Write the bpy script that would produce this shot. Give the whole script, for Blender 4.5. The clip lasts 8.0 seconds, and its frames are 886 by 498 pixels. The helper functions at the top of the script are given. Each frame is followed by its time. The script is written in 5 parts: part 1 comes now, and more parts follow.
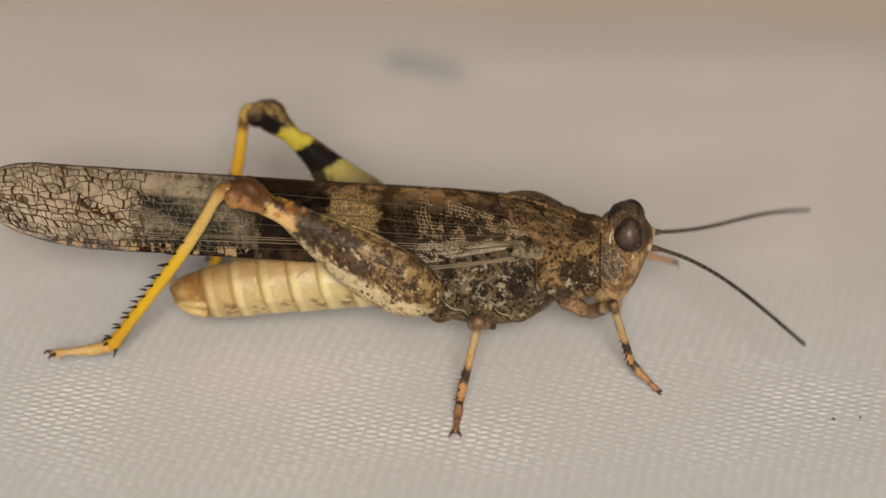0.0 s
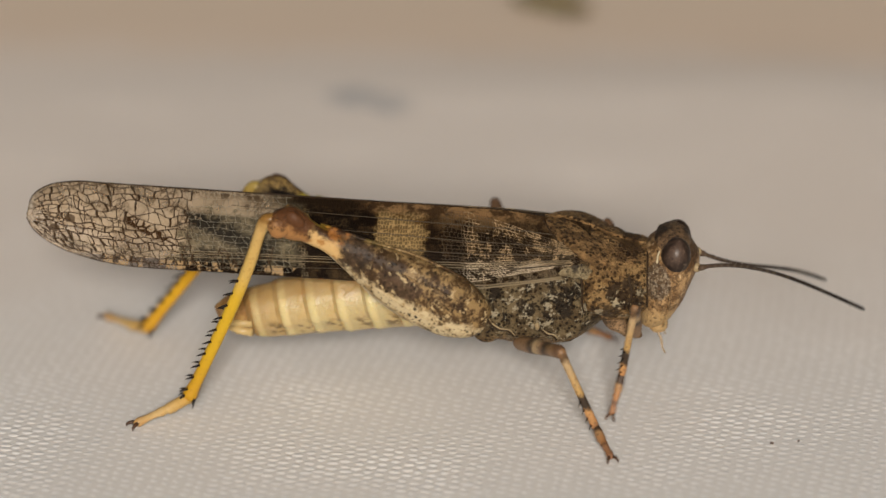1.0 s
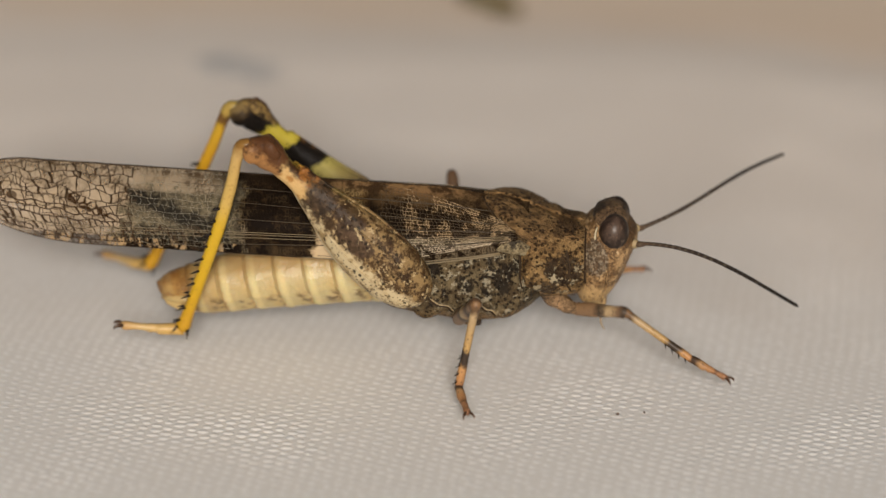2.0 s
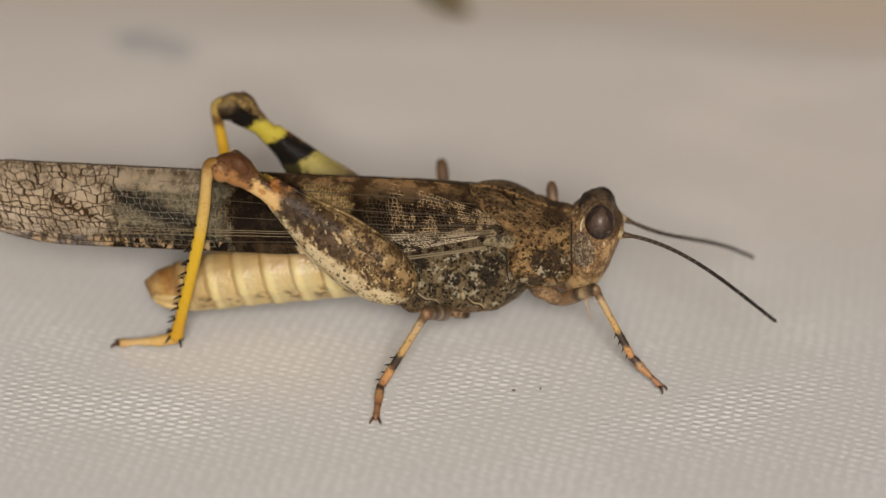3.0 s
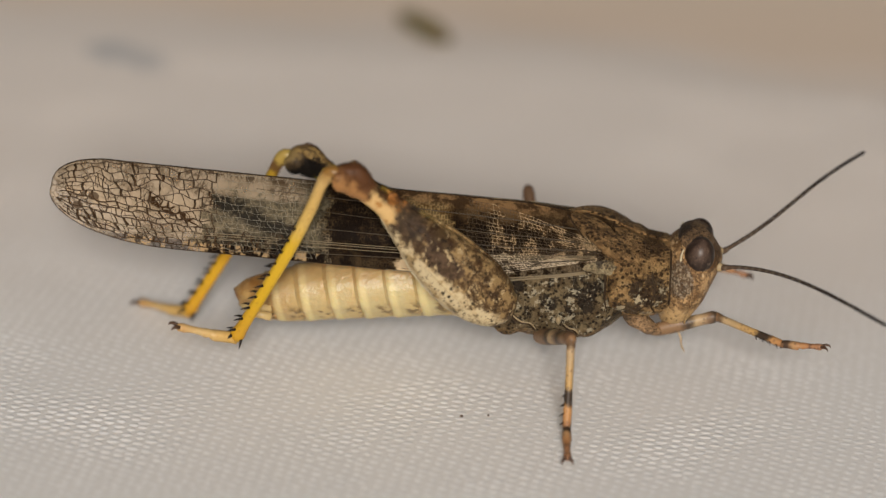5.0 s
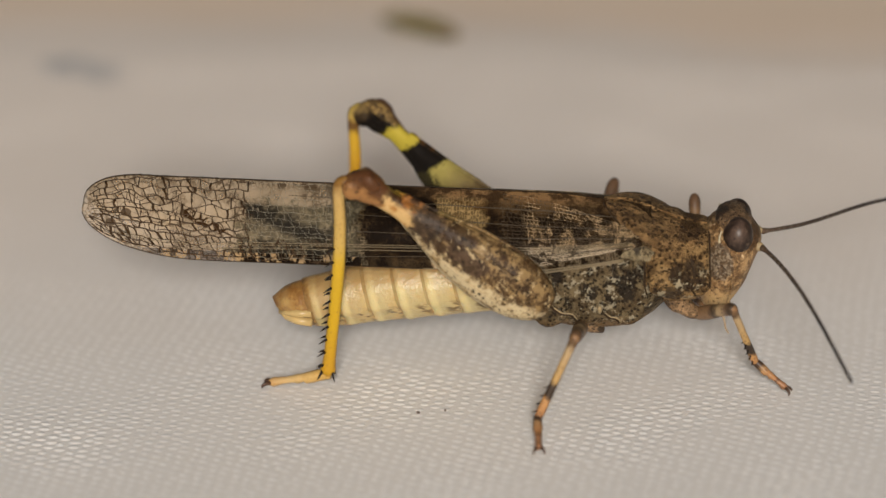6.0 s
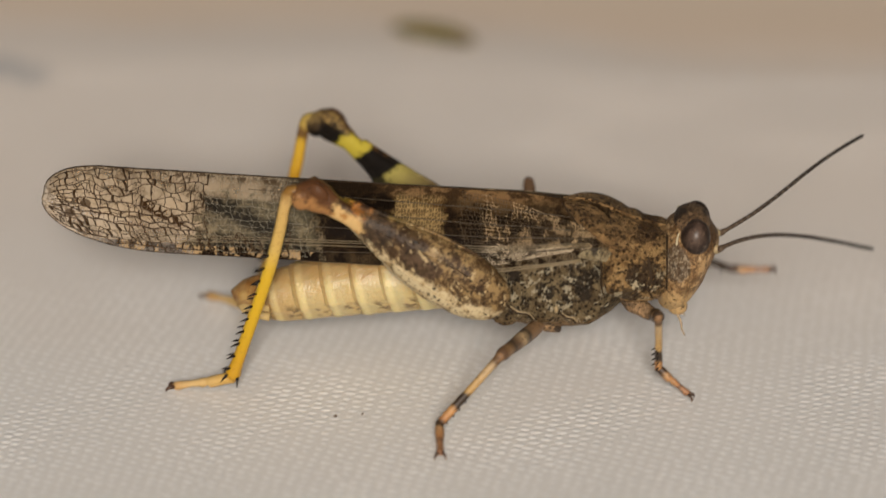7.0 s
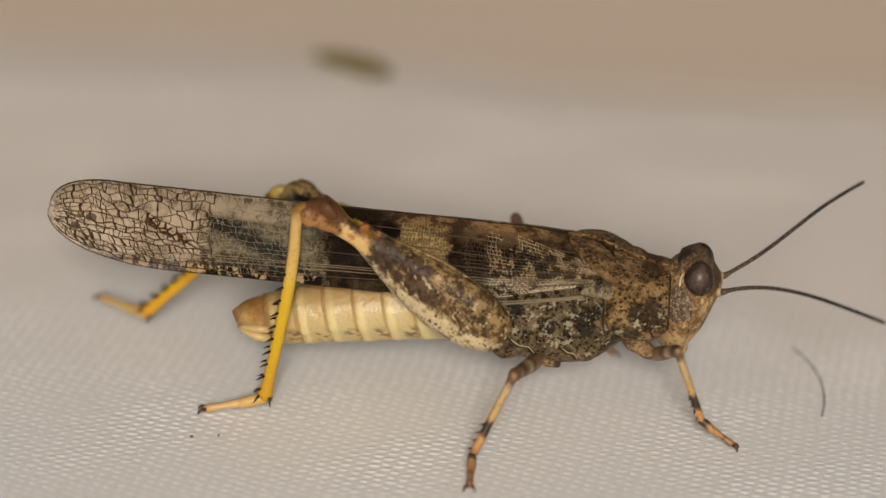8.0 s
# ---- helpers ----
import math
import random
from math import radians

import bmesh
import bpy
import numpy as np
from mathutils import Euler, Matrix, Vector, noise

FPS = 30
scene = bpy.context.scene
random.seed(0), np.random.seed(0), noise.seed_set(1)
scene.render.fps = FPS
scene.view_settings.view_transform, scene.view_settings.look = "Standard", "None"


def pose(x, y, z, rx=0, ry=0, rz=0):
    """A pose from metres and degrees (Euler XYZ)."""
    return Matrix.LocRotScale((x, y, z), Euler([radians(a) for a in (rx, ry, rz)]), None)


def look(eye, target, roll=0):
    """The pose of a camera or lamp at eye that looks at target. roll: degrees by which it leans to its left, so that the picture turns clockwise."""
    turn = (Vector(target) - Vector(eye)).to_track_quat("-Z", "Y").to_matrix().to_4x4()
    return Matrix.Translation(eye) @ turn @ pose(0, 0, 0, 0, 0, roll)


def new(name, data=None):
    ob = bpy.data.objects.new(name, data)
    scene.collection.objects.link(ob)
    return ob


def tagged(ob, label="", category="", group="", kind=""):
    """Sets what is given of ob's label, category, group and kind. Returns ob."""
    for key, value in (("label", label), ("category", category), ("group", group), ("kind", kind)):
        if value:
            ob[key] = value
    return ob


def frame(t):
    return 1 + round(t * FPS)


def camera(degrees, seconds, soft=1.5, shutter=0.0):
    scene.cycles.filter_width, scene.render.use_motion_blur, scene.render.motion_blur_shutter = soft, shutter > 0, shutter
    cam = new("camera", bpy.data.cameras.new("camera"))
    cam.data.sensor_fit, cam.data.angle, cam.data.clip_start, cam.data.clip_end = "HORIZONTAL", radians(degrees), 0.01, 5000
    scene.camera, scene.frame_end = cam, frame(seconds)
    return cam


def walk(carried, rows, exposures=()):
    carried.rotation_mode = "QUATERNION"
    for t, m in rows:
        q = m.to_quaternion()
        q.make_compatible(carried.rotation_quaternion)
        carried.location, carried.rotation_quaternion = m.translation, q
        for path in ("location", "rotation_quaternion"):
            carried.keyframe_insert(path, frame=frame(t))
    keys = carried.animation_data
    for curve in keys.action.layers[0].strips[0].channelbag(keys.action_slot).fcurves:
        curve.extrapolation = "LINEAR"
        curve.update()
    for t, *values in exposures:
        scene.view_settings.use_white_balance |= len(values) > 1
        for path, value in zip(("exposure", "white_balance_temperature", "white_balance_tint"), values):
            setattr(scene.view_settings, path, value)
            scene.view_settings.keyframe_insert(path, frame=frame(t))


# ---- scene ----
MM = 0.001

# camera: a long macro lens, hand held, that follows the walking insect
cam = camera(12.5, 8.0, soft=1.4, shutter=0.25)
cam.data.dof.use_dof = True
cam.data.dof.focus_distance = 0.1772
cam.data.dof.aperture_fstop = 26.0
cam.data.dof.aperture_blades = 7
PATH = [
    (0, pose(-0.00236, -0.16461, 0.07682, 66.581, -0.518, 3.610)),
    (0.1, pose(-0.00268, -0.16412, 0.07668, 66.691, -0.539, 3.426)),
    (0.3, pose(-0.00269, -0.16397, 0.07625, 66.712, -0.247, 3.384)),
    (0.5, pose(-0.00138, -0.16443, 0.07643, 66.688, -0.255, 3.394)),
    (0.7, pose(-0.00004, -0.16454, 0.07654, 66.903, 0.518, 2.934)),
    (1, pose(0.00061, -0.16459, 0.07626, 67.200, 0.472, 3.228)),
    (1.2, pose(0.00003, -0.16395, 0.07519, 67.027, -0.548, 2.941)),
    (1.3, pose(-0.00009, -0.16412, 0.07519, 66.974, -1.124, 2.916)),
    (1.5, pose(0.00072, -0.16461, 0.07587, 67.062, -0.905, 2.709)),
    (1.7, pose(0.00217, -0.16502, 0.07610, 67.040, -0.999, 2.786)),
    (2.8, pose(0.00907, -0.16569, 0.07710, 66.274, -0.357, 2.963)),
    (3, pose(0.00955, -0.16557, 0.07700, 66.408, -0.508, 2.857)),
    (3.5, pose(0.00934, -0.16537, 0.07680, 67.070, 0.252, 2.776)),
    (3.8, pose(0.00918, -0.16553, 0.07680, 67.424, 0.447, 2.899)),
    (4, pose(0.01003, -0.16455, 0.07680, 67.547, -0.038, 3.251)),
    (4.2, pose(0.01193, -0.16537, 0.07670, 67.697, 0.843, 3.070)),
    (4.3, pose(0.01209, -0.16540, 0.07670, 67.512, 0.816, 3.022)),
    (4.5, pose(0.01105, -0.16474, 0.07680, 67.116, -0.375, 3.074)),
    (4.8, pose(0.01135, -0.16506, 0.07690, 66.719, -1.285, 3.290)),
    (5, pose(0.01232, -0.16460, 0.07700, 66.630, -2.387, 3.946)),
    (5.2, pose(0.01344, -0.16407, 0.07700, 66.521, -0.710, 3.596)),
    (6.3, pose(0.01764, -0.16316, 0.07683, 66.451, 1.042, 3.402)),
    (6.4, pose(0.01754, -0.16306, 0.07681, 66.341, 0.822, 3.347)),
    (6.5, pose(0.01760, -0.16318, 0.07689, 66.386, 0.920, 3.212)),
    (6.8, pose(0.01857, -0.16346, 0.07699, 66.209, 0.619, 3.196)),
    (7, pose(0.01935, -0.16346, 0.07708, 66.520, 0.472, 3.132)),
    (7.2, pose(0.02094, -0.16393, 0.07720, 66.947, 0.316, 3.011)),
    (7.5, pose(0.02269, -0.16355, 0.07717, 67.025, -1.005, 3.876)),
    (7.7, pose(0.02400, -0.16449, 0.07754, 66.966, -1.190, 4.013)),
    (8, pose(0.02586, -0.16368, 0.07708, 66.989, -1.192, 3.993)),
]
walk(cam, PATH, exposures=[(0.0, 0.0, 6460, 10), (1.5, 0.0, 6450, 10), (3.0, 0.0, 6320, 10), (3.5, 0.0, 6420, 10), (4.0, 0.0, 6470, 10), (4.5, 0.0, 6320, 10), (5.0, 0.0, 6270, 10), (6.5, 0.0, 6440, 10), (7.5, 0.0, 6500, 10), (8.0, 0.0, 6500, 10)])

# light: a bright, diffuse day
world = bpy.data.worlds.new("sky")
scene.world = world
world.use_nodes = True
wn, wl = world.node_tree.nodes, world.node_tree.links
sky = wn.new("ShaderNodeTexSky")
sky.sky_type, sky.sun_disc = "NISHITA", False
sky.sun_elevation, sky.sun_rotation = radians(24.0), radians(176)
sky.air_density, sky.dust_density, sky.ozone_density = 1.0, 4.0, 0.4
haze = wn.new("ShaderNodeMix")
haze.data_type, haze.blend_type = "RGBA", "MULTIPLY"
haze.inputs[0].default_value = 1.0
haze.inputs[7].default_value = (1.28, 1.0, 0.72, 1.0)
wl.new(sky.outputs[0], haze.inputs[6])
wl.new(haze.outputs[2], wn["Background"].inputs[0])
wn["Background"].inputs[1].default_value = 0.033

sun_data = bpy.data.lights.new("sun", "SUN")
sun_data.energy, sun_data.angle, sun_data.color = 3.4, radians(13), (1.0, 0.95, 0.88)
sun = new("sun", sun_data)
sun.matrix_world = look((0.03, -0.40, 0.178), (0, 0, 0))


# ---- materials ----
def nodes_of(name, rough=0.6, spec=0.4):
    m = bpy.data.materials.new(name)
    m.use_nodes = True
    b = m.node_tree.nodes["Principled BSDF"]
    b.inputs["Roughness"].default_value = rough
    b.inputs["Specular IOR Level"].default_value = spec
    return m, m.node_tree.nodes, m.node_tree.links, b


class Web:
    """Short hand for wiring nodes; lengths are in millimetres of the part's own space."""

    def __init__(self, name, rough=0.6, spec=0.4, wax=None):
        self.wax = wax  # the yellow-brown film over a cuticle
        self.m, self.n, self.l, self.b = nodes_of(name, rough, spec)
        tc = self.n.new("ShaderNodeTexCoord")
        mp = self.n.new("ShaderNodeVectorMath")
        mp.operation = "SCALE"
        mp.inputs[3].default_value = 1000.0
        self.l.new(tc.outputs["Object"], mp.inputs[0])
        self.p = mp.outputs[0]
        sp = self.n.new("ShaderNodeSeparateXYZ")
        self.l.new(self.p, sp.inputs[0])
        self.x, self.y, self.z = sp.outputs

    def put(self, socket, value):
        if isinstance(value, bpy.types.NodeSocket):
            self.l.new(value, socket)
        else:
            socket.default_value = value

    def math(self, op, a, b=0.0, c=0.0):
        k = self.n.new("ShaderNodeMath")
        k.operation = op
        for s, val in zip(k.inputs, (a, b, c)):
            self.put(s, val)
        return k.outputs[0]

    def stretch(self, sx, sy, sz):
        k = self.n.new("ShaderNodeVectorMath")
        k.operation = "MULTIPLY"
        self.l.new(self.p, k.inputs[0])
        k.inputs[1].default_value = (sx, sy, sz)
        return k.outputs[0]

    def noise(self, scale, detail=3.0, rough=0.55, vec=None):
        k = self.n.new("ShaderNodeTexNoise")
        self.l.new(vec or self.p, k.inputs["Vector"])
        k.inputs["Scale"].default_value, k.inputs["Detail"].default_value = scale, detail
        k.inputs["Roughness"].default_value = rough
        return k.outputs[0]

    def cells(self, scale, feature="F1", vec=None, rand=1.0):
        k = self.n.new("ShaderNodeTexVoronoi")
        k.feature = feature
        self.l.new(vec or self.p, k.inputs["Vector"])
        k.inputs["Scale"].default_value, k.inputs["Randomness"].default_value = scale, rand
        return k.outputs["Distance"]

    def wobble(self, sx, sz, amount, scale):
        """Stretched place, bent by noise so that nets lose their straight lines."""
        k = self.n.new("ShaderNodeTexNoise")
        self.l.new(self.p, k.inputs["Vector"])
        k.inputs["Scale"].default_value, k.inputs["Detail"].default_value = scale, 2.0
        m = self.n.new("ShaderNodeVectorMath")
        m.operation = "MULTIPLY_ADD"
        self.l.new(k.outputs["Color"], m.inputs[0])
        m.inputs[1].default_value = (amount, 0.0, amount)
        self.l.new(self.stretch(sx, 0.0, sz), m.inputs[2])
        return m.outputs[0]

    def cell_shade(self, scale, vec, rand=1.0):
        """One random number for each cell of a net."""
        k = self.n.new("ShaderNodeTexVoronoi")
        self.l.new(vec, k.inputs["Vector"])
        k.inputs["Scale"].default_value, k.inputs["Randomness"].default_value = scale, rand
        q = self.n.new("ShaderNodeSeparateXYZ")
        self.l.new(k.outputs["Color"], q.inputs[0])
        return q.outputs[0]

    def step(self, v, lo, hi):
        """0 below lo, 1 above hi; the other way round where lo > hi."""
        k = self.n.new("ShaderNodeMapRange")
        k.interpolation_type = "SMOOTHSTEP"
        self.put(k.inputs[0], v)
        k.inputs[1].default_value, k.inputs[2].default_value = min(lo, hi), max(lo, hi)
        k.inputs[3].default_value, k.inputs[4].default_value = (0.0, 1.0) if lo < hi else (1.0, 0.0)
        return k.outputs[0]

    def box(self, v, a, b, soft):
        return self.math("MULTIPLY", self.step(v, a - soft, a + soft), self.step(v, b + soft, b - soft))

    def mix(self, f, a, b):
        k = self.n.new("ShaderNodeMix")
        k.data_type = "RGBA"
        self.put(k.inputs[0], f)
        for s, val in ((k.inputs[6], a), (k.inputs[7], b)):
            self.put(s, (*val, 1.0) if isinstance(val, tuple) else val)
        return k.outputs[2]

    def ramp(self, v, stops, sharp=False):
        k = self.n.new("ShaderNodeValToRGB")
        k.color_ramp.interpolation = "CONSTANT" if sharp else "LINEAR"
        el = k.color_ramp.elements
        while len(el) < len(stops):
            el.new(0.5)
        for e, (at, col) in zip(el, stops):
            e.position, e.color = at, (*col, 1.0)
        self.put(k.inputs[0], v)
        return k.outputs[0]

    def bump(self, height, strength=0.5, dist=0.05):
        k = self.n.new("ShaderNodeBump")
        k.inputs["Strength"].default_value, k.inputs["Distance"].default_value = strength, dist * MM
        self.l.new(height, k.inputs["Height"])
        self.l.new(k.outputs[0], self.b.inputs["Normal"])

    def done(self, colour):
        if self.wax:
            k = self.n.new("ShaderNodeMix")
            k.data_type, k.blend_type = "RGBA", "MULTIPLY"
            k.inputs[0].default_value, k.inputs[7].default_value = 1.0, (*self.wax, 1.0)
            self.put(k.inputs[6], colour)
            colour = k.outputs[2]
        self.put(self.b.inputs["Base Color"], colour if isinstance(colour, bpy.types.NodeSocket) else (*colour, 1.0))
        return self.m


def mottled(name, pale, mid, dark, grain=1.1, pits=5.0, spots=0.62, rough=0.5):
    """Cuticle: pale and brown clouds, dark blotches and small dark pits."""
    w = Web(name, rough, 0.22)
    big, fine = w.noise(grain, 6.0, 0.7), w.noise(grain * 4.5, 4.0, 0.65)
    c = w.mix(w.step(big, 0.34, 0.64), pale, mid)
    c = w.mix(w.math("MULTIPLY", w.step(fine, 0.46, 0.66), 0.8), c, tuple(0.5 * v for v in mid))
    c = w.mix(w.math("MULTIPLY", w.step(fine, 0.44, 0.34), 0.45), c, tuple(min(0.6, 1.45 * v) for v in pale))
    c = w.mix(w.math("MULTIPLY", w.step(w.noise(grain * 0.55, 5.0, 0.7, w.stretch(1.2, 0.7, 1.0)), spots - 0.05, spots + 0.05), 0.85), c, dark)
    pit = w.cells(pits)
    c = w.mix(w.math("MULTIPLY", w.math("MULTIPLY", w.step(pit, 0.36, 0.2), w.step(fine, 0.36, 0.5)), 0.85), c, dark)
    w.bump(w.math("ADD", w.math("MULTIPLY", w.step(pit, 0.1, 0.45), 0.6), w.math("ADD", big, fine)), 0.8, 0.10)
    return w.done(c)


def banded(name, length, stops, rough=0.45, speck=(0.06, 0.04, 0.03), amount=0.5):
    """Leg: bands along its own x, with a ragged edge and small specks."""
    w = Web(name, rough, 0.3, (0.92, 0.88, 0.8))
    x = w.math("ADD", w.x, w.math("MULTIPLY", w.math("SUBTRACT", w.noise(2.2), 0.5), 0.7))
    c = w.ramp(w.math("DIVIDE", x, length), stops)
    c = w.mix(w.math("MULTIPLY", w.step(w.cells(4.0), 0.3, 0.18), amount), c, speck)
    c = w.mix(w.math("MULTIPLY", w.noise(6.0), 0.35), c, tuple(1.4 * v for v in speck))
    w.bump(w.noise(7.0), 0.3, 0.04)
    return w.done(c)


DARK = (0.016, 0.012, 0.010)


def mul(w, *f):
    out = f[0]
    for g in f[1:]:
        out = w.math("MULTIPLY", out, g)
    return out


def spot(w, x, z, rx, rz, ragged=0.8, scale=1.8):
    """A ragged patch round (x, z)."""
    d = w.math("ADD", w.math("POWER", w.math("DIVIDE", w.math("SUBTRACT", w.x, x), rx), 2.0), w.math("POWER", w.math("DIVIDE", w.math("SUBTRACT", w.z, z), rz), 2.0))
    d = w.math("ADD", d, w.math("MULTIPLY", w.math("SUBTRACT", w.noise(scale, 5.0, 0.7), 0.5), 3.0 * ragged))
    return w.step(d, 1.15, 0.85)


def head_material():
    w = Web("head_cuticle", 0.5, 0.25, (1.0, 0.83, 0.65))
    big, fine = w.noise(1.7, 6.0, 0.7), w.noise(8.0, 4.0, 0.65)
    c = w.mix(w.step(big, 0.40, 0.60), (0.37, 0.29, 0.175), (0.17, 0.115, 0.06))
    # pale jaw, grey cheek behind the eye, dark squiggles on the face
    c = w.mix(w.math("MULTIPLY", w.step(w.math("ADD", w.z, big), 5.6, 4.9), 0.8), c, (0.44, 0.36, 0.21))
    c = w.mix(w.math("MULTIPLY", spot(w, 0.25, 6.15, 0.6, 0.8, 0.7), 0.8), c, w.mix(w.step(fine, 0.42, 0.6), (0.05, 0.049, 0.046), (0.23, 0.235, 0.22)))
    squiggle = w.step(w.math("ABSOLUTE", w.math("SUBTRACT", w.noise(2.6, 3.0, 0.6), 0.5)), 0.05, 0.02)
    c = w.mix(mul(w, squiggle, w.step(w.z, 4.4, 5.0), 0.75), c, (0.075, 0.05, 0.028))
    c = w.mix(w.math("MULTIPLY", w.step(w.noise(2.6, 3.0, 0.6), 0.62, 0.67), 0.8), c, (0.55, 0.49, 0.36))
    # the brown top of the head, ragged towards the cheeks
    c = w.mix(w.step(w.math("ADD", w.z, w.math("MULTIPLY", big, 1.2)), 8.1, 8.6), c, w.mix(w.step(fine, 0.4, 0.6), (0.085, 0.05, 0.025), (0.032, 0.02, 0.012)))
    c = w.mix(w.math("MULTIPLY", spot(w, 1.55, 7.3, 0.5, 0.75, 0.5, 2.4), 0.85), c, w.mix(w.step(fine, 0.4, 0.6), (0.10, 0.06, 0.03), (0.036, 0.023, 0.014)))
    pit = w.math("ADD", w.cells(5.2), w.math("MULTIPLY", w.math("SUBTRACT", w.noise(8.0, 3.0, 0.7), 0.5), 0.6))
    c = w.mix(mul(w, w.step(pit, 0.33, 0.2), w.step(fine, 0.4, 0.52), 0.8), c, (0.045, 0.028, 0.016))
    w.bump(w.math("ADD", w.math("MULTIPLY", w.step(pit, 0.1, 0.45), 0.6), w.math("ADD", big, fine)), 0.8, 0.09)
    return w.done(c)


def pronotum_material():
    w = Web("pronotum_cuticle", 0.55, 0.18, (0.88, 0.74, 0.53))
    big, fine = w.noise(1.5, 6.0, 0.7), w.noise(7.5, 4.0, 0.65)
    streak = w.noise(2.6, 5.0, 0.7, w.stretch(0.5, 1.0, 1.3))
    c = w.mix(w.step(big, 0.40, 0.58), (0.335, 0.255, 0.15), (0.115, 0.078, 0.042))
    c = w.mix(w.math("MULTIPLY", w.step(w.math("ADD", w.z, big), 5.5, 4.7), 0.75), c, (0.335, 0.235, 0.115))
    c = w.mix(w.math("MULTIPLY", w.step(w.noise(2.2, 5.0, 0.72), 0.54, 0.60), 0.8), c, (0.035, 0.022, 0.014))
    c = w.mix(w.math("MULTIPLY", w.step(w.noise(3.1, 4.0, 0.7), 0.58, 0.64), 0.7), c, (0.44, 0.33, 0.18))
    # dark side patch with a few white flecks
    side = w.math("MAXIMUM", spot(w, -1.1, 5.85, 0.85, 0.75, 1.1, 2.0), w.math("MULTIPLY", spot(w, -1.9, 4.9, 0.5, 0.4, 1.2, 2.4), 0.85))
    c = w.mix(w.math("MULTIPLY", side, 0.88), c, (0.030, 0.023, 0.019))
    fleck = w.math("MULTIPLY", w.step(w.noise(1.9, 4.0, 0.65), 0.53, 0.58), w.box(w.z, 4.5, 6.0, 0.4))
    c = w.mix(w.math("MULTIPLY", fleck, 0.85), c, (0.46, 0.47, 0.43))
    # brown back with dark streaks and a black saddle mark
    top = w.step(w.math("ADD", w.z, w.math("MULTIPLY", big, 1.4)), 7.2, 8.0)
    c = w.mix(w.math("MULTIPLY", top, 0.85), c, w.mix(w.step(streak, 0.42, 0.58), (0.33, 0.24, 0.145), (0.13, 0.088, 0.052)))
    c = w.mix(w.math("MULTIPLY", spot(w, -1.05, 7.35, 0.55, 0.25, 1.1, 2.0), 0.75), c, (0.045, 0.029, 0.018))
    pit = w.math("ADD", w.cells(4.9), w.math("ADD", w.math("MULTIPLY", w.math("SUBTRACT", w.noise(8.0, 3.0, 0.7), 0.5), 0.7), w.math("MULTIPLY", w.math("SUBTRACT", big, 0.5), -1.1)))
    c = w.mix(mul(w, w.step(pit, 0.44, 0.30), w.step(fine, 0.30, 0.44), 0.88), c, (0.03, 0.02, 0.013))
    c = w.mix(w.math("MULTIPLY", w.step(fine, 0.42, 0.34), 0.4), c, (0.40, 0.30, 0.16))
    w.bump(w.math("ADD", w.math("MULTIPLY", w.step(pit, 0.1, 0.45), 0.6), w.math("ADD", w.math("MULTIPLY", big, 1.5), fine)), 1.0, 0.17)
    return w.done(c)


def thorax_material():
    w = Web("thorax_cuticle", 0.55, 0.15, (0.84, 0.74, 0.59))
    big, fine = w.noise(1.3, 6.0, 0.7), w.noise(7.0, 4.0, 0.65)
    c = w.mix(w.step(big, 0.40, 0.58), (0.18, 0.155, 0.105), (0.075, 0.058, 0.036))
    c = w.mix(w.math("MULTIPLY", w.step(w.noise(1.1, 5.0, 0.7, w.stretch(1.2, 1.0, 0.8)), 0.52, 0.57), 0.92), c, (0.018, 0.015, 0.013))
    c = w.mix(w.math("MULTIPLY", w.step(w.noise(1.7, 5.0, 0.75), 0.545, 0.59), 0.8), c, (0.40, 0.40, 0.35))
    c = w.mix(w.math("MULTIPLY", w.step(w.math("ADD", w.z, big), 4.5, 3.7), 0.5), c, (0.28, 0.185, 0.095))
    pit = w.math("ADD", w.cells(5.4), w.math("MULTIPLY", w.math("SUBTRACT", w.noise(8.0, 3.0, 0.7), 0.5), 0.6))
    c = w.mix(mul(w, w.step(pit, 0.40, 0.26), w.step(fine, 0.34, 0.46), 0.9), c, (0.014, 0.011, 0.009))
    w.bump(w.math("ADD", w.math("MULTIPLY", w.step(pit, 0.1, 0.45), 0.7), w.math("ADD", w.math("MULTIPLY", big, 1.6), fine)), 1.0, 0.14)
    return w.done(c)


M_head, M_pronotum, M_thorax = head_material(), pronotum_material(), thorax_material()


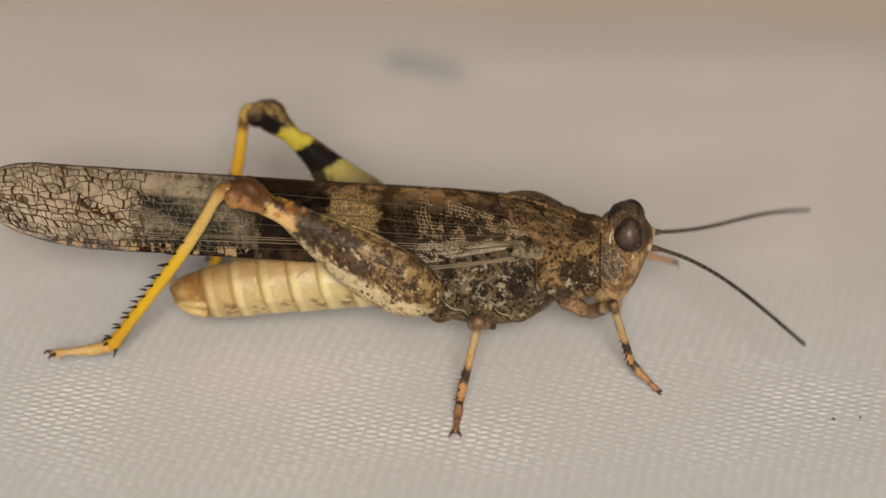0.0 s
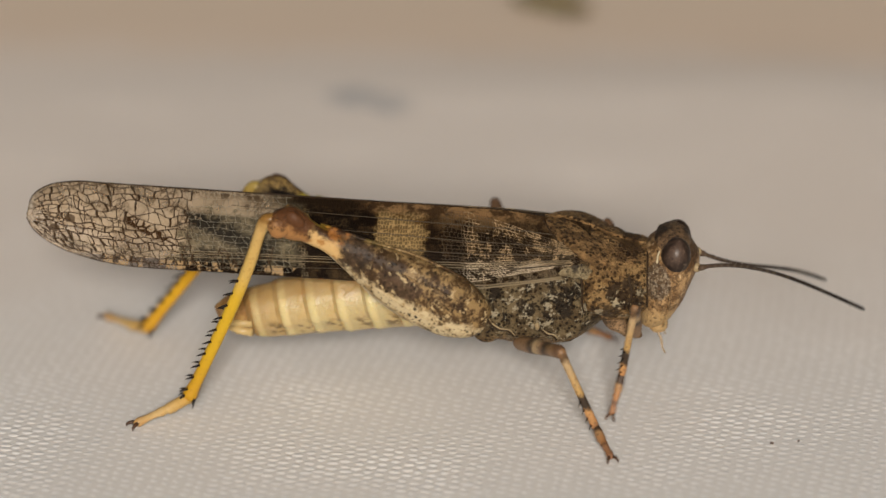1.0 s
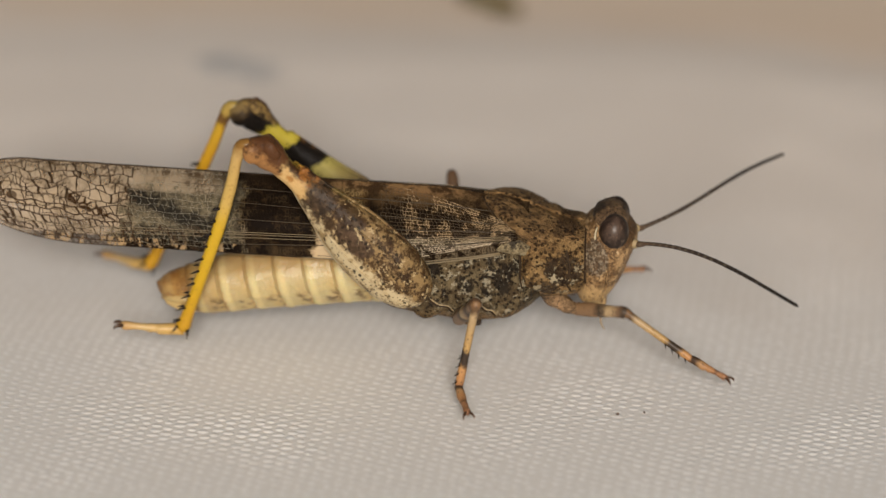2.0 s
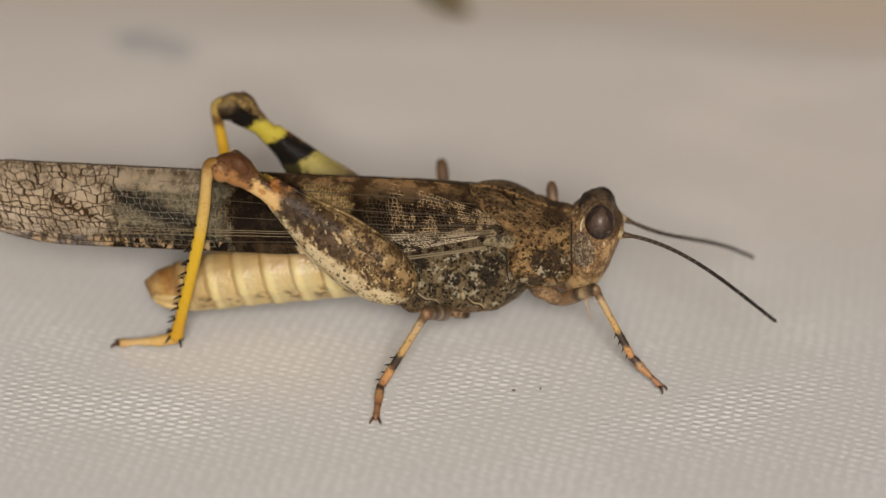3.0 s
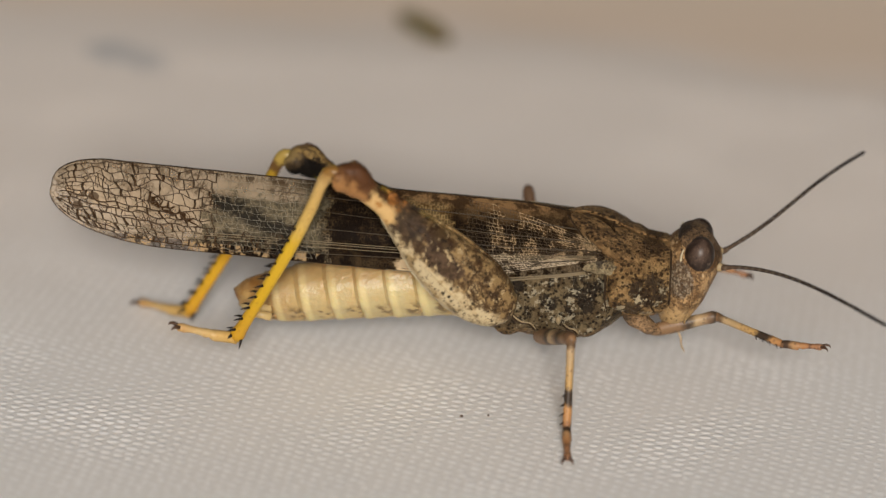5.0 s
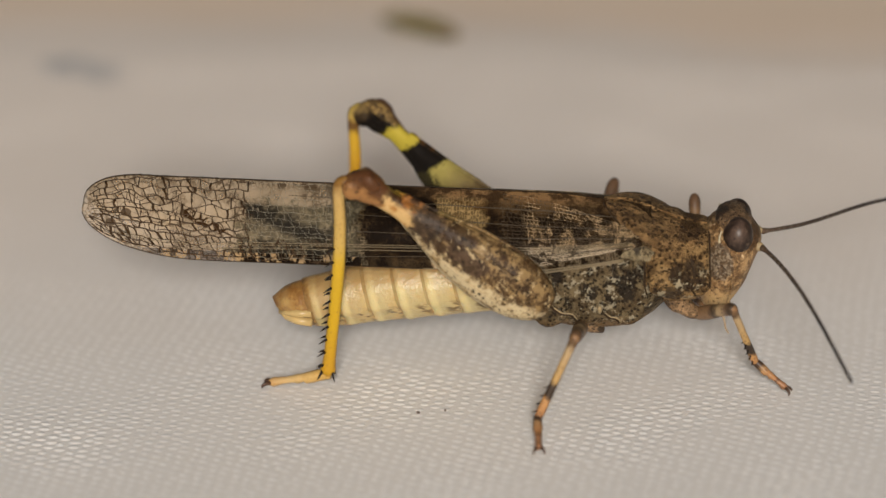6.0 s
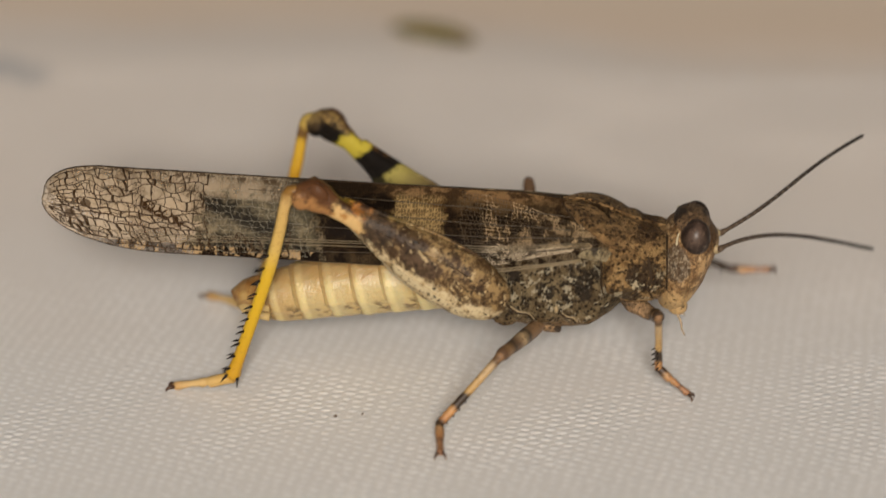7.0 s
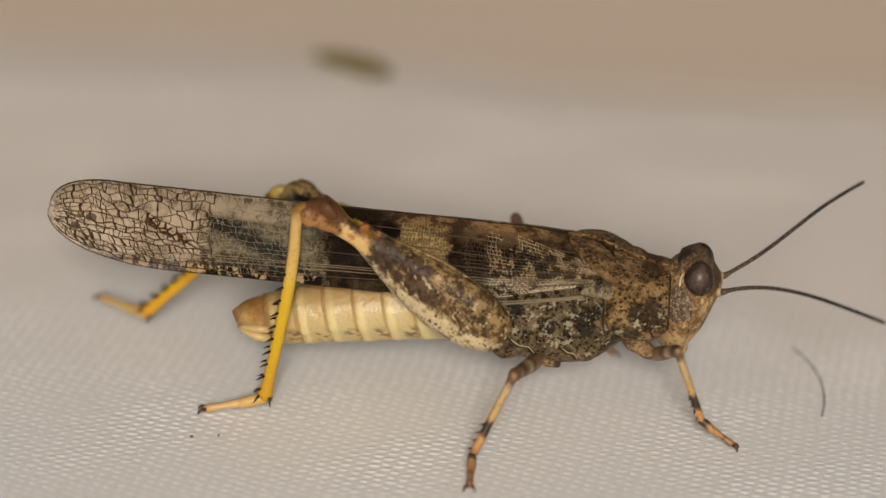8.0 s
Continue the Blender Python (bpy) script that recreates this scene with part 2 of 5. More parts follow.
def cloth_material():
    w = Web("woven_cloth", 0.85, 0.2)
    c = w.mix(w.noise(0.06, 4.0), (0.765, 0.758, 0.738), (0.80, 0.795, 0.778))
    # the cloth gets warmer and a little darker towards its hem
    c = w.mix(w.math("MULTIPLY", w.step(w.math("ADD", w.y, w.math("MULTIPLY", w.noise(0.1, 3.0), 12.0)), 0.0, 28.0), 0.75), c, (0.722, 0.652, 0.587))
    c = w.mix(w.math("MULTIPLY", w.noise(3.0, 3.0), 0.25), c, (0.66, 0.615, 0.565))
    # a faint bluish smudge
    warp = w.math("MULTIPLY", w.math("SUBTRACT", w.noise(0.5), 0.5), 2.0)
    dx, dy = w.math("ADD", w.math("ADD", w.x, 15.3), warp), w.math("ADD", w.math("SUBTRACT", w.y, 36.6), warp)
    d = w.math("ADD", w.math("POWER", w.math("DIVIDE", w.math("ADD", dx, w.math("MULTIPLY", dy, 0.6)), 2.2), 2.0), w.math("POWER", w.math("DIVIDE", dy, 2.0), 2.0))
    c = w.mix(w.math("MULTIPLY", w.step(d, 1.5, 0.2), 0.75), c, (0.30, 0.33, 0.36))
    # the hem turns tan, close to the table's colour
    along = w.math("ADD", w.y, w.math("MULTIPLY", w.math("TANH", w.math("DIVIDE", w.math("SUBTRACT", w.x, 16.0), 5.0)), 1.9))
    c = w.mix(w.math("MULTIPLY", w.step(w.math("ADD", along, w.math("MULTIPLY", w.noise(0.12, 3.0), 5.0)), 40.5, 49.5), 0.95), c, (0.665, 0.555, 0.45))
    w.bump(w.noise(9.0, 3.0), 0.25, 0.05)
    return w.done(c)


def weave_material():
    w = Web("thread", 0.6, 0.35)
    oi = w.n.new("ShaderNodeNewGeometry")
    c = w.mix(oi.outputs["Random Per Island"], (0.79, 0.786, 0.775), (0.86, 0.858, 0.85))
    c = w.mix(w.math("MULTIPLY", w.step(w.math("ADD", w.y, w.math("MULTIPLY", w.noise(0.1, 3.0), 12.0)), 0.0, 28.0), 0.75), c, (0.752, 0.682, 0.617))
    w.bump(w.noise(14.0, 2.0, 0.6, w.stretch(0.25, 1.0, 1.0)), 0.4, 0.03)
    return w.done(c)


def table_material():
    w = Web("tan_table", 0.7, 0.25)
    c = w.mix(w.noise(0.05, 4.0, 0.6, w.stretch(0.3, 1, 1)), (0.64, 0.535, 0.43), (0.69, 0.585, 0.48))
    return w.done(c)


def wing_material():
    w = Web("wing", 0.6, 0.05, (0.83, 0.685, 0.505))
    warp = w.math("SUBTRACT", w.noise(0.9, 4.0, 0.65), 0.5)
    xw = w.math("ADD", w.x, w.math("MULTIPLY", warp, 1.6))
    u = w.math("DIVIDE", w.math("ADD", xw, 28.0), 26.0)
    zr = w.math("ADD", w.z, w.math("MULTIPLY", w.x, 0.042))
    zw = w.math("ADD", zr, w.math("MULTIPLY", warp, 0.7))
    z_top, z_low = w.math("ADD", w.z, w.math("MULTIPLY", w.x, 0.057)), w.math("ADD", w.z, w.math("MULTIPLY", w.x, 0.03))

    def at(x):
        return max(0.0, min(1.0, (x + 28.0) / 26.0))
    smoke, pale, ink = (0.008, 0.0055, 0.004), (0.27, 0.205, 0.105), (0.008, 0.006, 0.005)
    base = w.ramp(u, [(at(-28), (0.15, 0.12, 0.075)), (at(-18.5), (0.155, 0.158, 0.142)), (at(-15.7), (0.115, 0.120, 0.10)), (at(-15.3), smoke), (at(-12.2), smoke),
                      (at(-12.0), pale), (at(-10.1), pale), (at(-9.9), (0.018, 0.012, 0.008)), (at(-8.2), (0.030, 0.020, 0.011)),
                      (at(-7.6), (0.14, 0.110, 0.075)), (at(-4.5), (0.10, 0.075, 0.045)), (at(-2.6), (0.20, 0.14, 0.075))])
    # dark blotches over the base, the back strip browner
    cloud = w.math("SUBTRACT", w.noise(1.8, 4.0, 0.62, w.stretch(1.0, 0.5, 1.1)), w.math("MULTIPLY", w.step(zr, 7.3, 6.8), 0.04))
    darkness = w.math("MULTIPLY", w.step(cloud, 0.475, 0.525), w.step(w.x, -10.2, -9.0))
    strip = mul(w, w.step(zw, 7.75, 8.0), w.step(w.x, -10.0, -8.8), w.step(w.noise(1.6, 4.0, 0.65, w.stretch(0.5, 0.5, 1.4)), 0.35, 0.55))
    darkness = w.math("MAXIMUM", darkness, w.math("MULTIPLY", strip, 0.25))
    band = w.math("MAXIMUM", darkness, w.math("MAXIMUM", w.box(xw, -15.3, -12.1, 0.15), w.box(xw, -10.0, -8.0, 0.2)))
    base = w.mix(w.math("MULTIPLY", darkness, 0.85), base, (0.013, 0.009, 0.006))
    # fine net of pale veins round dark pits in rows that fan out from the shoulder, faint where the wing is dark
    fan = w.math("ADD", 0.45, w.math("MULTIPLY", w.step(w.x, -3.0, -9.0), 0.55))
    grid = w.n.new("ShaderNodeCombineXYZ")
    w.put(grid.inputs[0], w.math("MULTIPLY", w.x, 0.95))
    w.put(grid.inputs[2], w.math("DIVIDE", w.math("SUBTRACT", w.z, 6.9), fan))
    fine = w.cells(8.6, "DISTANCE_TO_EDGE", grid.outputs[0], 0.55)
    pits = w.math("MAXIMUM", w.step(fine, 0.05, 0.12), w.math("MULTIPLY", w.step(w.x, -9.3, -8.7), 0.82))
    trace = w.math("MULTIPLY", w.step(w.noise(1.3, 4.0, 0.7), 0.46, 0.60), 0.09)
    vein_pale = w.mix(band, w.mix(0.78, base, w.mix(w.step(zr, 7.2, 6.9), w.mix(w.step(xw, -9.9, -9.3), (0.40, 0.335, 0.20), (0.58, 0.47, 0.31)), (0.74, 0.70, 0.60))), base)
    hold = w.math("MULTIPLY", w.step(w.noise(1.9, 4.0, 0.7), 0.24, 0.36), w.math("SUBTRACT", 0.95, w.math("MULTIPLY", w.box(xw, -12.2, -9.9, 0.2), 0.35)))
    hold = w.math("MULTIPLY", hold, w.math("SUBTRACT", 1.0, mul(w, w.box(xw, -12.2, -9.9, 0.2), w.step(zw, 7.15, 6.95))))
    c_base = w.mix(w.math("MULTIPLY", pits, hold), vein_pale, w.mix(w.step(w.noise(2.2, 4.0, 0.7), 0.5, 0.66), ink, (0.040, 0.029, 0.018)))
    c_base = w.mix(mul(w, band, trace, w.math("SUBTRACT", 1.0, pits)), c_base, (0.40, 0.33, 0.22))
    back = w.mix(w.step(w.noise(1.5, 5.0, 0.7, w.stretch(0.7, 0.5, 1.0)), 0.44, 0.56), (0.18, 0.135, 0.085), (0.035, 0.025, 0.017))
    c_base = w.mix(mul(w, w.step(zw, 7.85, 8.15), w.step(xw, -10.0, -8.6), 0.55), c_base, back)
    # brown streaks in the pale band
    streaks = w.step(w.noise(1.5, 5.0, 0.7, w.stretch(0.55, 0.4, 1.7)), 0.50, 0.58)
    c_base = w.mix(mul(w, streaks, w.box(xw, -12.2, -9.9, 0.3), w.step(z_top, 7.6, 7.85), 0.8), c_base, (0.075, 0.045, 0.02))
    # greenish grey middle: smoky diagonal smudge, pale cross veins, dark wedge below
    mid_net = w.cells(4.8, "DISTANCE_TO_EDGE", w.wobble(1.0, 0.8, 0.3, 1.8), 0.6)
    mott = w.step(w.noise(2.3, 5.0, 0.7, w.stretch(1.0, 0.3, 0.7)), 0.30, 0.46)
    zd = w.math("ADD", w.math("ADD", zw, w.math("MULTIPLY", w.math("SUBTRACT", w.noise(1.6, 4.0, 0.65), 0.5), 0.9)), w.math("MULTIPLY", w.math("ADD", w.x, 18.5), 0.30))
    smudge = mul(w, mott, w.box(xw, -20.8, -16.4, 0.45), w.box(zd, 7.05, 7.75, 0.18))
    patch = mul(w, w.step(w.noise(1.7, 5.0, 0.7, w.stretch(0.8, 0.3, 1.2)), 0.44, 0.53), w.box(w.x, -20.7, -15.3, 0.3), w.step(zw, 6.95, 6.6))
    inkiness = w.math("MAXIMUM", smudge, patch)
    c_mid = w.mix(w.math("MULTIPLY", w.step(w.noise(1.5, 4.0, 0.7), 0.45, 0.6), 0.6), base, (0.20, 0.20, 0.17))
    c_mid = w.mix(w.math("MULTIPLY", w.step(w.noise(4.2, 5.0, 0.7), 0.44, 0.56), 0.6), c_mid, (0.035, 0.036, 0.033))
    c_mid = w.mix(w.math("MULTIPLY", inkiness, 0.92), c_mid, (0.013, 0.014, 0.016))
    shy = w.math("SUBTRACT", 1.0, w.math("MULTIPLY", inkiness, 0.85))
    c_mid = w.mix(mul(w, shy, w.step(mid_net, 0.10, 0.02), w.step(w.noise(1.1, 4.0, 0.65), 0.46, 0.60), 0.25), c_mid, (0.46, 0.44, 0.37))
    # clear tip: cream membrane in a brown net of two sizes
    wide = w.cells(1.35, "DISTANCE_TO_EDGE", w.wobble(0.8, 1.35, 0.6, 0.8))
    bent = w.wobble(0.85, 1.2, 0.3, 1.6)
    small = w.cells(3.1, "DISTANCE_TO_EDGE", bent, 0.8)
    tiny = w.cells(5.4, "DISTANCE_TO_EDGE", w.wobble(0.9, 1.0, 0.35, 2.2), 0.9)
    thick = w.noise(0.8, 3.0, 0.6)
    edge_dense = w.math("MAXIMUM", w.step(z_top, 8.0, 8.35), w.math("MAXIMUM", w.step(w.x, -26.2, -27.4), w.step(z_low, 6.4, 6.1)))
    net = w.math("MAXIMUM", w.math("MULTIPLY", w.step(wide, 0.03, 0.01), 0.4), w.math("MAXIMUM", mul(w, w.step(small, 0.06, 0.02), w.step(thick, 0.40, 0.56), 0.6),
                 mul(w, w.step(tiny, 0.12, 0.04), w.math("MAXIMUM", w.step(thick, 0.50, 0.60), edge_dense), 0.8)))
    blot = w.math("MAXIMUM", w.math("MAXIMUM", spot(w, -26.3, 8.2, 0.26, 0.2, 0.5, 3.0), spot(w, -25.6, 8.65, 0.24, 0.17, 0.5, 3.0)),
                  w.math("MAXIMUM", mul(w, w.step(w.noise(1.6, 3.0, 0.6, w.stretch(0.8, 0.2, 1.2)), 0.63, 0.68), 0.9), mul(w, w.step(z_top, 8.0, 8.3), w.step(w.noise(1.6, 3.0), 0.52, 0.58))))
    bold = mul(w, w.box(w.math("ADD", zr, w.math("MULTIPLY", w.math("ADD", w.x, 22.0), 0.42)), 7.05, 7.55, 0.08), w.box(w.x, -23.2, -20.8, 0.2), w.step(small, 0.16, 0.10))
    ink_tip = w.math("MAXIMUM", w.math("MULTIPLY", net, 0.95), w.math("MAXIMUM", w.math("MULTIPLY", blot, 0.88), bold))
    pane = w.mix(w.math("MULTIPLY", w.cell_shade(3.1, bent, 0.8), w.step(w.noise(0.9, 3.0), 0.34, 0.70)), (0.68, 0.655, 0.605), (0.33, 0.295, 0.24))
    pane = w.mix(w.math("MULTIPLY", w.step(w.noise(1.1, 4.0, 0.65), 0.53, 0.66), w.step(zr, 7.0, 6.2)), pane, (0.13, 0.10, 0.075))
    c_tip = w.mix(ink_tip, pane, (0.036, 0.021, 0.010))
    tipness = w.step(w.math("ADD", xw, w.math("MULTIPLY", w.math("SUBTRACT", w.noise(0.9, 5.0, 0.7), 0.5), 7.0)), -20.0, -20.8)
    tipness = w.math("MAXIMUM", tipness, mul(w, w.step(z_top, 7.68, 7.9), w.step(w.x, -15.9, -16.9), w.step(w.noise(1.2, 4.0, 0.65), 0.36, 0.46)))
    midness = w.step(xw, -15.1, -15.5)
    c = w.mix(midness, c_base, c_mid)
    c = w.mix(tipness, c, c_tip)
    # checked lower margin and brown ridge
    edge_z = w.math("ADD", z_low, w.math("MULTIPLY", warp, 0.08))
    margin = w.math("MULTIPLY", w.step(edge_z, 6.33, 6.28), w.step(w.x, -8.6, -9.2))
    check = w.step(w.noise(1.9, 3.0, 0.6, w.stretch(1.0, 0.05, 0.5)), 0.43, 0.50)
    c = w.mix(mul(w, margin, w.step(w.x, -26.0, -24.0), w.math("SUBTRACT", 1.0, w.math("MULTIPLY", w.box(xw, -15.4, -11.0, 0.2), 0.95))), c, w.mix(check, w.mix(w.noise(2.5, 3.0), (0.46, 0.39, 0.28), (0.26, 0.22, 0.16)), w.mix(w.step(w.x, -20.0, -22.0), ink, (0.06, 0.045, 0.03))))
    c = w.mix(w.math("MULTIPLY", w.step(z_top, 8.05, 8.3), w.step(w.x, -17.5, -15.5)), c, w.mix(w.step(w.noise(1.7, 5.0, 0.7, w.stretch(0.6, 0.6, 1.0)), 0.42, 0.56), w.mix(w.step(xw, -13.0, -11.8), (0.05, 0.035, 0.022), (0.25, 0.18, 0.11)), w.mix(w.step(xw, -13.0, -11.8), (0.018, 0.013, 0.009), (0.055, 0.038, 0.024))))
    w.bump(w.math("SUBTRACT", w.math("MULTIPLY", net, 1.2), w.math("MULTIPLY", pits, w.math("SUBTRACT", 1.0, tipness))), 0.5, 0.04)
    m = w.done(c)
    clear = mul(w, tipness, 0.5, w.math("SUBTRACT", 1.0, ink_tip))
    w.l.new(w.math("SUBTRACT", 1.0, clear), w.b.inputs["Alpha"])
    return m


def femur_material(name, far):
    """Outer face mottled cream and brown, inner face in black and yellow bands."""
    w = Web(name, 0.42, 0.06 if far else 0.12, (0.85, 0.85, 0.8) if far else (0.80, 0.69, 0.51))
    big, fine = w.noise(1.0, 4.0, 0.6), w.noise(4.5, 4.0, 0.65)
    rag = w.math("SUBTRACT", w.noise(1.7, 6.0, 0.75), 0.5)
    zw = w.math("ADD", w.z, w.math("MULTIPLY", rag, 1.6))
    xw = w.math("ADD", w.x, w.math("MULTIPLY", rag, 1.9))
    # tan and orange above, cream below
    upper = w.mix(w.step(w.noise(2.4, 5.0, 0.7), 0.43, 0.57), (0.29, 0.225, 0.135), (0.070, 0.046, 0.028))
    lower = w.mix(w.step(w.noise(2.0, 5.0, 0.7), 0.44, 0.62), (0.60, 0.575, 0.475), (0.34, 0.28, 0.18))
    outer = w.mix(w.step(zw, -0.12, -0.5), upper, lower)
    outer = w.mix(mul(w, w.step(xw, 3.0, 1.6), w.step(w.noise(2.0, 5.0, 0.75), 0.48, 0.58), 0.75), outer, (0.05, 0.032, 0.02))
    outer = w.mix(mul(w, w.step(w.noise(1.5, 5.0, 0.7, w.stretch(1.0, 0.3, 1.2)), 0.55, 0.60), w.step(zw, -0.55, -0.1), 0.88), outer, (0.040, 0.026, 0.018))
    outer = w.mix(w.math("MULTIPLY", spot(w, 4.3, 0.15, 1.15, 0.5, 1.0, 1.7), 0.88), outer, w.mix(w.step(fine, 0.4, 0.62), (0.038, 0.027, 0.023), (0.095, 0.068, 0.056)))
    outer = w.mix(w.math("MULTIPLY", spot(w, 5.0, 0.75, 0.7, 0.4, 0.9, 1.5), 0.85), outer, (0.035, 0.022, 0.015))
    outer = w.mix(w.math("MULTIPLY", w.step(w.noise(2.8, 4.0, 0.7), 0.585, 0.625), 0.8), outer, (0.55, 0.49, 0.36))
    pit, dots = w.cells(2.7), w.math("ADD", w.cells(5.0), w.math("MULTIPLY", w.math("SUBTRACT", w.noise(9.0, 3.0, 0.7), 0.5), 0.4))
    outer = w.mix(mul(w, w.step(w.math("ADD", pit, w.math("MULTIPLY", w.math("SUBTRACT", w.noise(5.0, 4.0, 0.7), 0.5), 0.6)), 0.24, 0.17), w.step(xw, 7.2, 6.6), 0.9), outer, (0.016, 0.013, 0.010))
    outer = w.mix(mul(w, w.step(dots, 0.26, 0.18), w.step(xw, 7.2, 6.6), 0.85), outer, (0.03, 0.02, 0.014))
    outer = w.mix(mul(w, w.box(xw, 5.75, 7.2, 0.3), w.step(zw, -0.55, -0.15), w.step(w.noise(2.6, 5.0, 0.72), 0.33, 0.44), 0.95), outer, w.mix(w.step(fine, 0.4, 0.6), (0.028, 0.022, 0.02), (0.075, 0.055, 0.045)))
    outer = w.mix(w.box(xw, 7.15, 8.6, 0.2), outer, w.mix(w.step(zw, 0.2, 0.6), w.mix(w.step(w.noise(2.6, 5.0, 0.7), 0.52, 0.64), (0.64, 0.50, 0.29), (0.42, 0.25, 0.105)), w.mix(w.step(w.noise(2.2, 5.0, 0.72), 0.42, 0.56), (0.30, 0.145, 0.05), (0.045, 0.026, 0.016))))
    knee = w.mix(w.step(w.math("ADD", zw, w.math("MULTIPLY", fine, 0.6)), 0.35, 0.75), (0.34, 0.20, 0.10), (0.10, 0.05, 0.028))
    knee = w.mix(w.math("MULTIPLY", w.step(w.noise(2.4, 5.0, 0.7), 0.55, 0.63), 0.8), knee, (0.035, 0.02, 0.014))
    outer = w.mix(w.step(xw, 8.45, 8.8), outer, knee)
    black, yellow, dun = (0.007, 0.006, 0.006), (0.50, 0.41, 0.055), (0.12, 0.08, 0.04)
    inner = w.ramp(w.math("DIVIDE", w.math("ADD", w.math("ADD", w.x, w.math("MULTIPLY", w.z, 0.35)), w.math("MULTIPLY", rag, 1.5)), 11.0),
                   [(0.0, dun), (0.44, dun), (0.48, (0.20, 0.15, 0.065)), (0.605, (0.40, 0.34, 0.10)), (0.625, black), (0.735, black), (0.75, yellow), (0.845, yellow),
                    (0.86, black), (0.945, black), (0.975, (0.06, 0.04, 0.022)), (1.0, (0.2, 0.14, 0.06))])
    inner = w.mix(mul(w, w.step(zw, 0.45, 0.1), w.box(w.x, 3.0, 7.2, 0.4), 0.92), inner, black)
    inner = w.mix(mul(w, w.step(zw, 0.60, 0.78), w.step(w.x, 8.7, 9.3), 0.9), inner, w.mix(w.step(fine, 0.4, 0.6), (0.30, 0.20, 0.075), (0.09, 0.055, 0.03)))
    inner = w.mix(w.math("MULTIPLY", fine, 0.16), inner, (0.05, 0.036, 0.022))
    c = w.mix(w.step(w.y, 0.15, -0.15) if far else w.step(w.y, -0.15, 0.15), inner, outer)
    w.bump(w.math("ADD", w.step(dots, 0.1, 0.35), w.math("ADD", fine, big)), 0.45, 0.07)
    return w.done(c)


def abdomen_material():
    w = Web("abdomen_cuticle", 0.33, 0.4, (0.86, 0.83, 0.74))
    c = w.ramp(w.math("DIVIDE", w.math("ADD", w.x, 19.5), 10.0), [(0.0, (0.17, 0.08, 0.025)), (0.11, (0.23, 0.115, 0.038)), (0.18, (0.42, 0.30, 0.145)), (0.42, (0.51, 0.425, 0.24)), (1.0, (0.53, 0.46, 0.27))])
    # each ring is amber in front and pale cream at its hind margin, with brown marks low on the side
    mid = w.math("ADD", 5.85, w.math("MULTIPLY", w.x, 0.11))
    high = w.math("SUBTRACT", w.z, mid)
    ring = w.math("FRACT", w.math("DIVIDE", w.math("SUBTRACT", -8.6, w.math("ADD", w.x, w.math("MULTIPLY", high, 0.22))), 1.3))
    wash = w.noise(0.9, 3.0)
    c = w.mix(w.math("MULTIPLY", w.step(ring, 0.62, 0.05), w.math("ADD", 0.02, w.math("MULTIPLY", wash, 0.8))), c, (0.52, 0.36, 0.14))
    # dark front line: shade below the overlapping margin, painted into the colour
    c = w.mix(w.math("MULTIPLY", w.step(ring, 0.07, 0.0), 0.35), c, (0.30, 0.17, 0.055))
    c = w.mix(w.math("MULTIPLY", w.box(ring, 0.72, 0.97, 0.08), 0.65), c, (0.72, 0.64, 0.36))
    # brown back plates, with the wing's shade on them painted in as well
    c = w.mix(mul(w, w.step(w.math("ADD", high, wash), 0.9, 1.7), 0.6), c, (0.34, 0.19, 0.07))
    c = w.mix(mul(w, w.step(w.x, -16.9, -18.4), 0.8), c, w.mix(w.step(w.noise(1.7, 4.0, 0.7), 0.4, 0.6), (0.40, 0.25, 0.085), (0.23, 0.11, 0.03)))
    low = mul(w, w.step(w.noise(2.4, 3.0, 0.6, w.stretch(0.8, 0.6, 1.6)), 0.47, 0.56), w.box(high, -1.0, -0.35, 0.2), w.box(ring, 0.02, 0.5, 0.12))
    c = w.mix(w.math("MULTIPLY", low, 0.85), c, (0.12, 0.075, 0.035))
    w.b.inputs["Subsurface Weight"].default_value = 0.3
    w.b.inputs["Subsurface Radius"].default_value = (0.6 * MM, 0.35 * MM, 0.18 * MM)
    w.bump(w.math("ADD", w.noise(5.0), w.noise(1.6, 3.0)), 0.5, 0.12)
    return w.done(c)


def plain(name, colour, rough=0.5, var=0.3, scale=3.0, spec=0.4):
    w = Web(name, rough, spec)
    c = w.mix(w.math("MULTIPLY", w.noise(scale, 4.0), var), colour, tuple(0.35 * v for v in colour))
    w.bump(w.noise(scale * 3), 0.2, 0.03)
    return w.done(c)


M_cloth, M_thread, M_table, M_wing = cloth_material(), weave_material(), table_material(), wing_material()
M_femur, M_femur_far, M_abdomen = femur_material("hind_femur", False), femur_material("far_hind_femur", True), abdomen_material()
CREAM, ORANGE, BLACK = (0.46, 0.35, 0.21), (0.40, 0.20, 0.085), (0.03, 0.022, 0.016)
M_hind_tibia = banded("hind_tibia", 9.1, [(0.0, (0.20, 0.11, 0.03)), (0.05, (0.50, 0.36, 0.15)), (0.32, (0.56, 0.41, 0.12)), (0.45, (0.58, 0.40, 0.02)), (0.8, (0.56, 0.37, 0.008)), (1.0, (0.50, 0.29, 0.012))], 0.35, (0.22, 0.12, 0.03), 0.25)
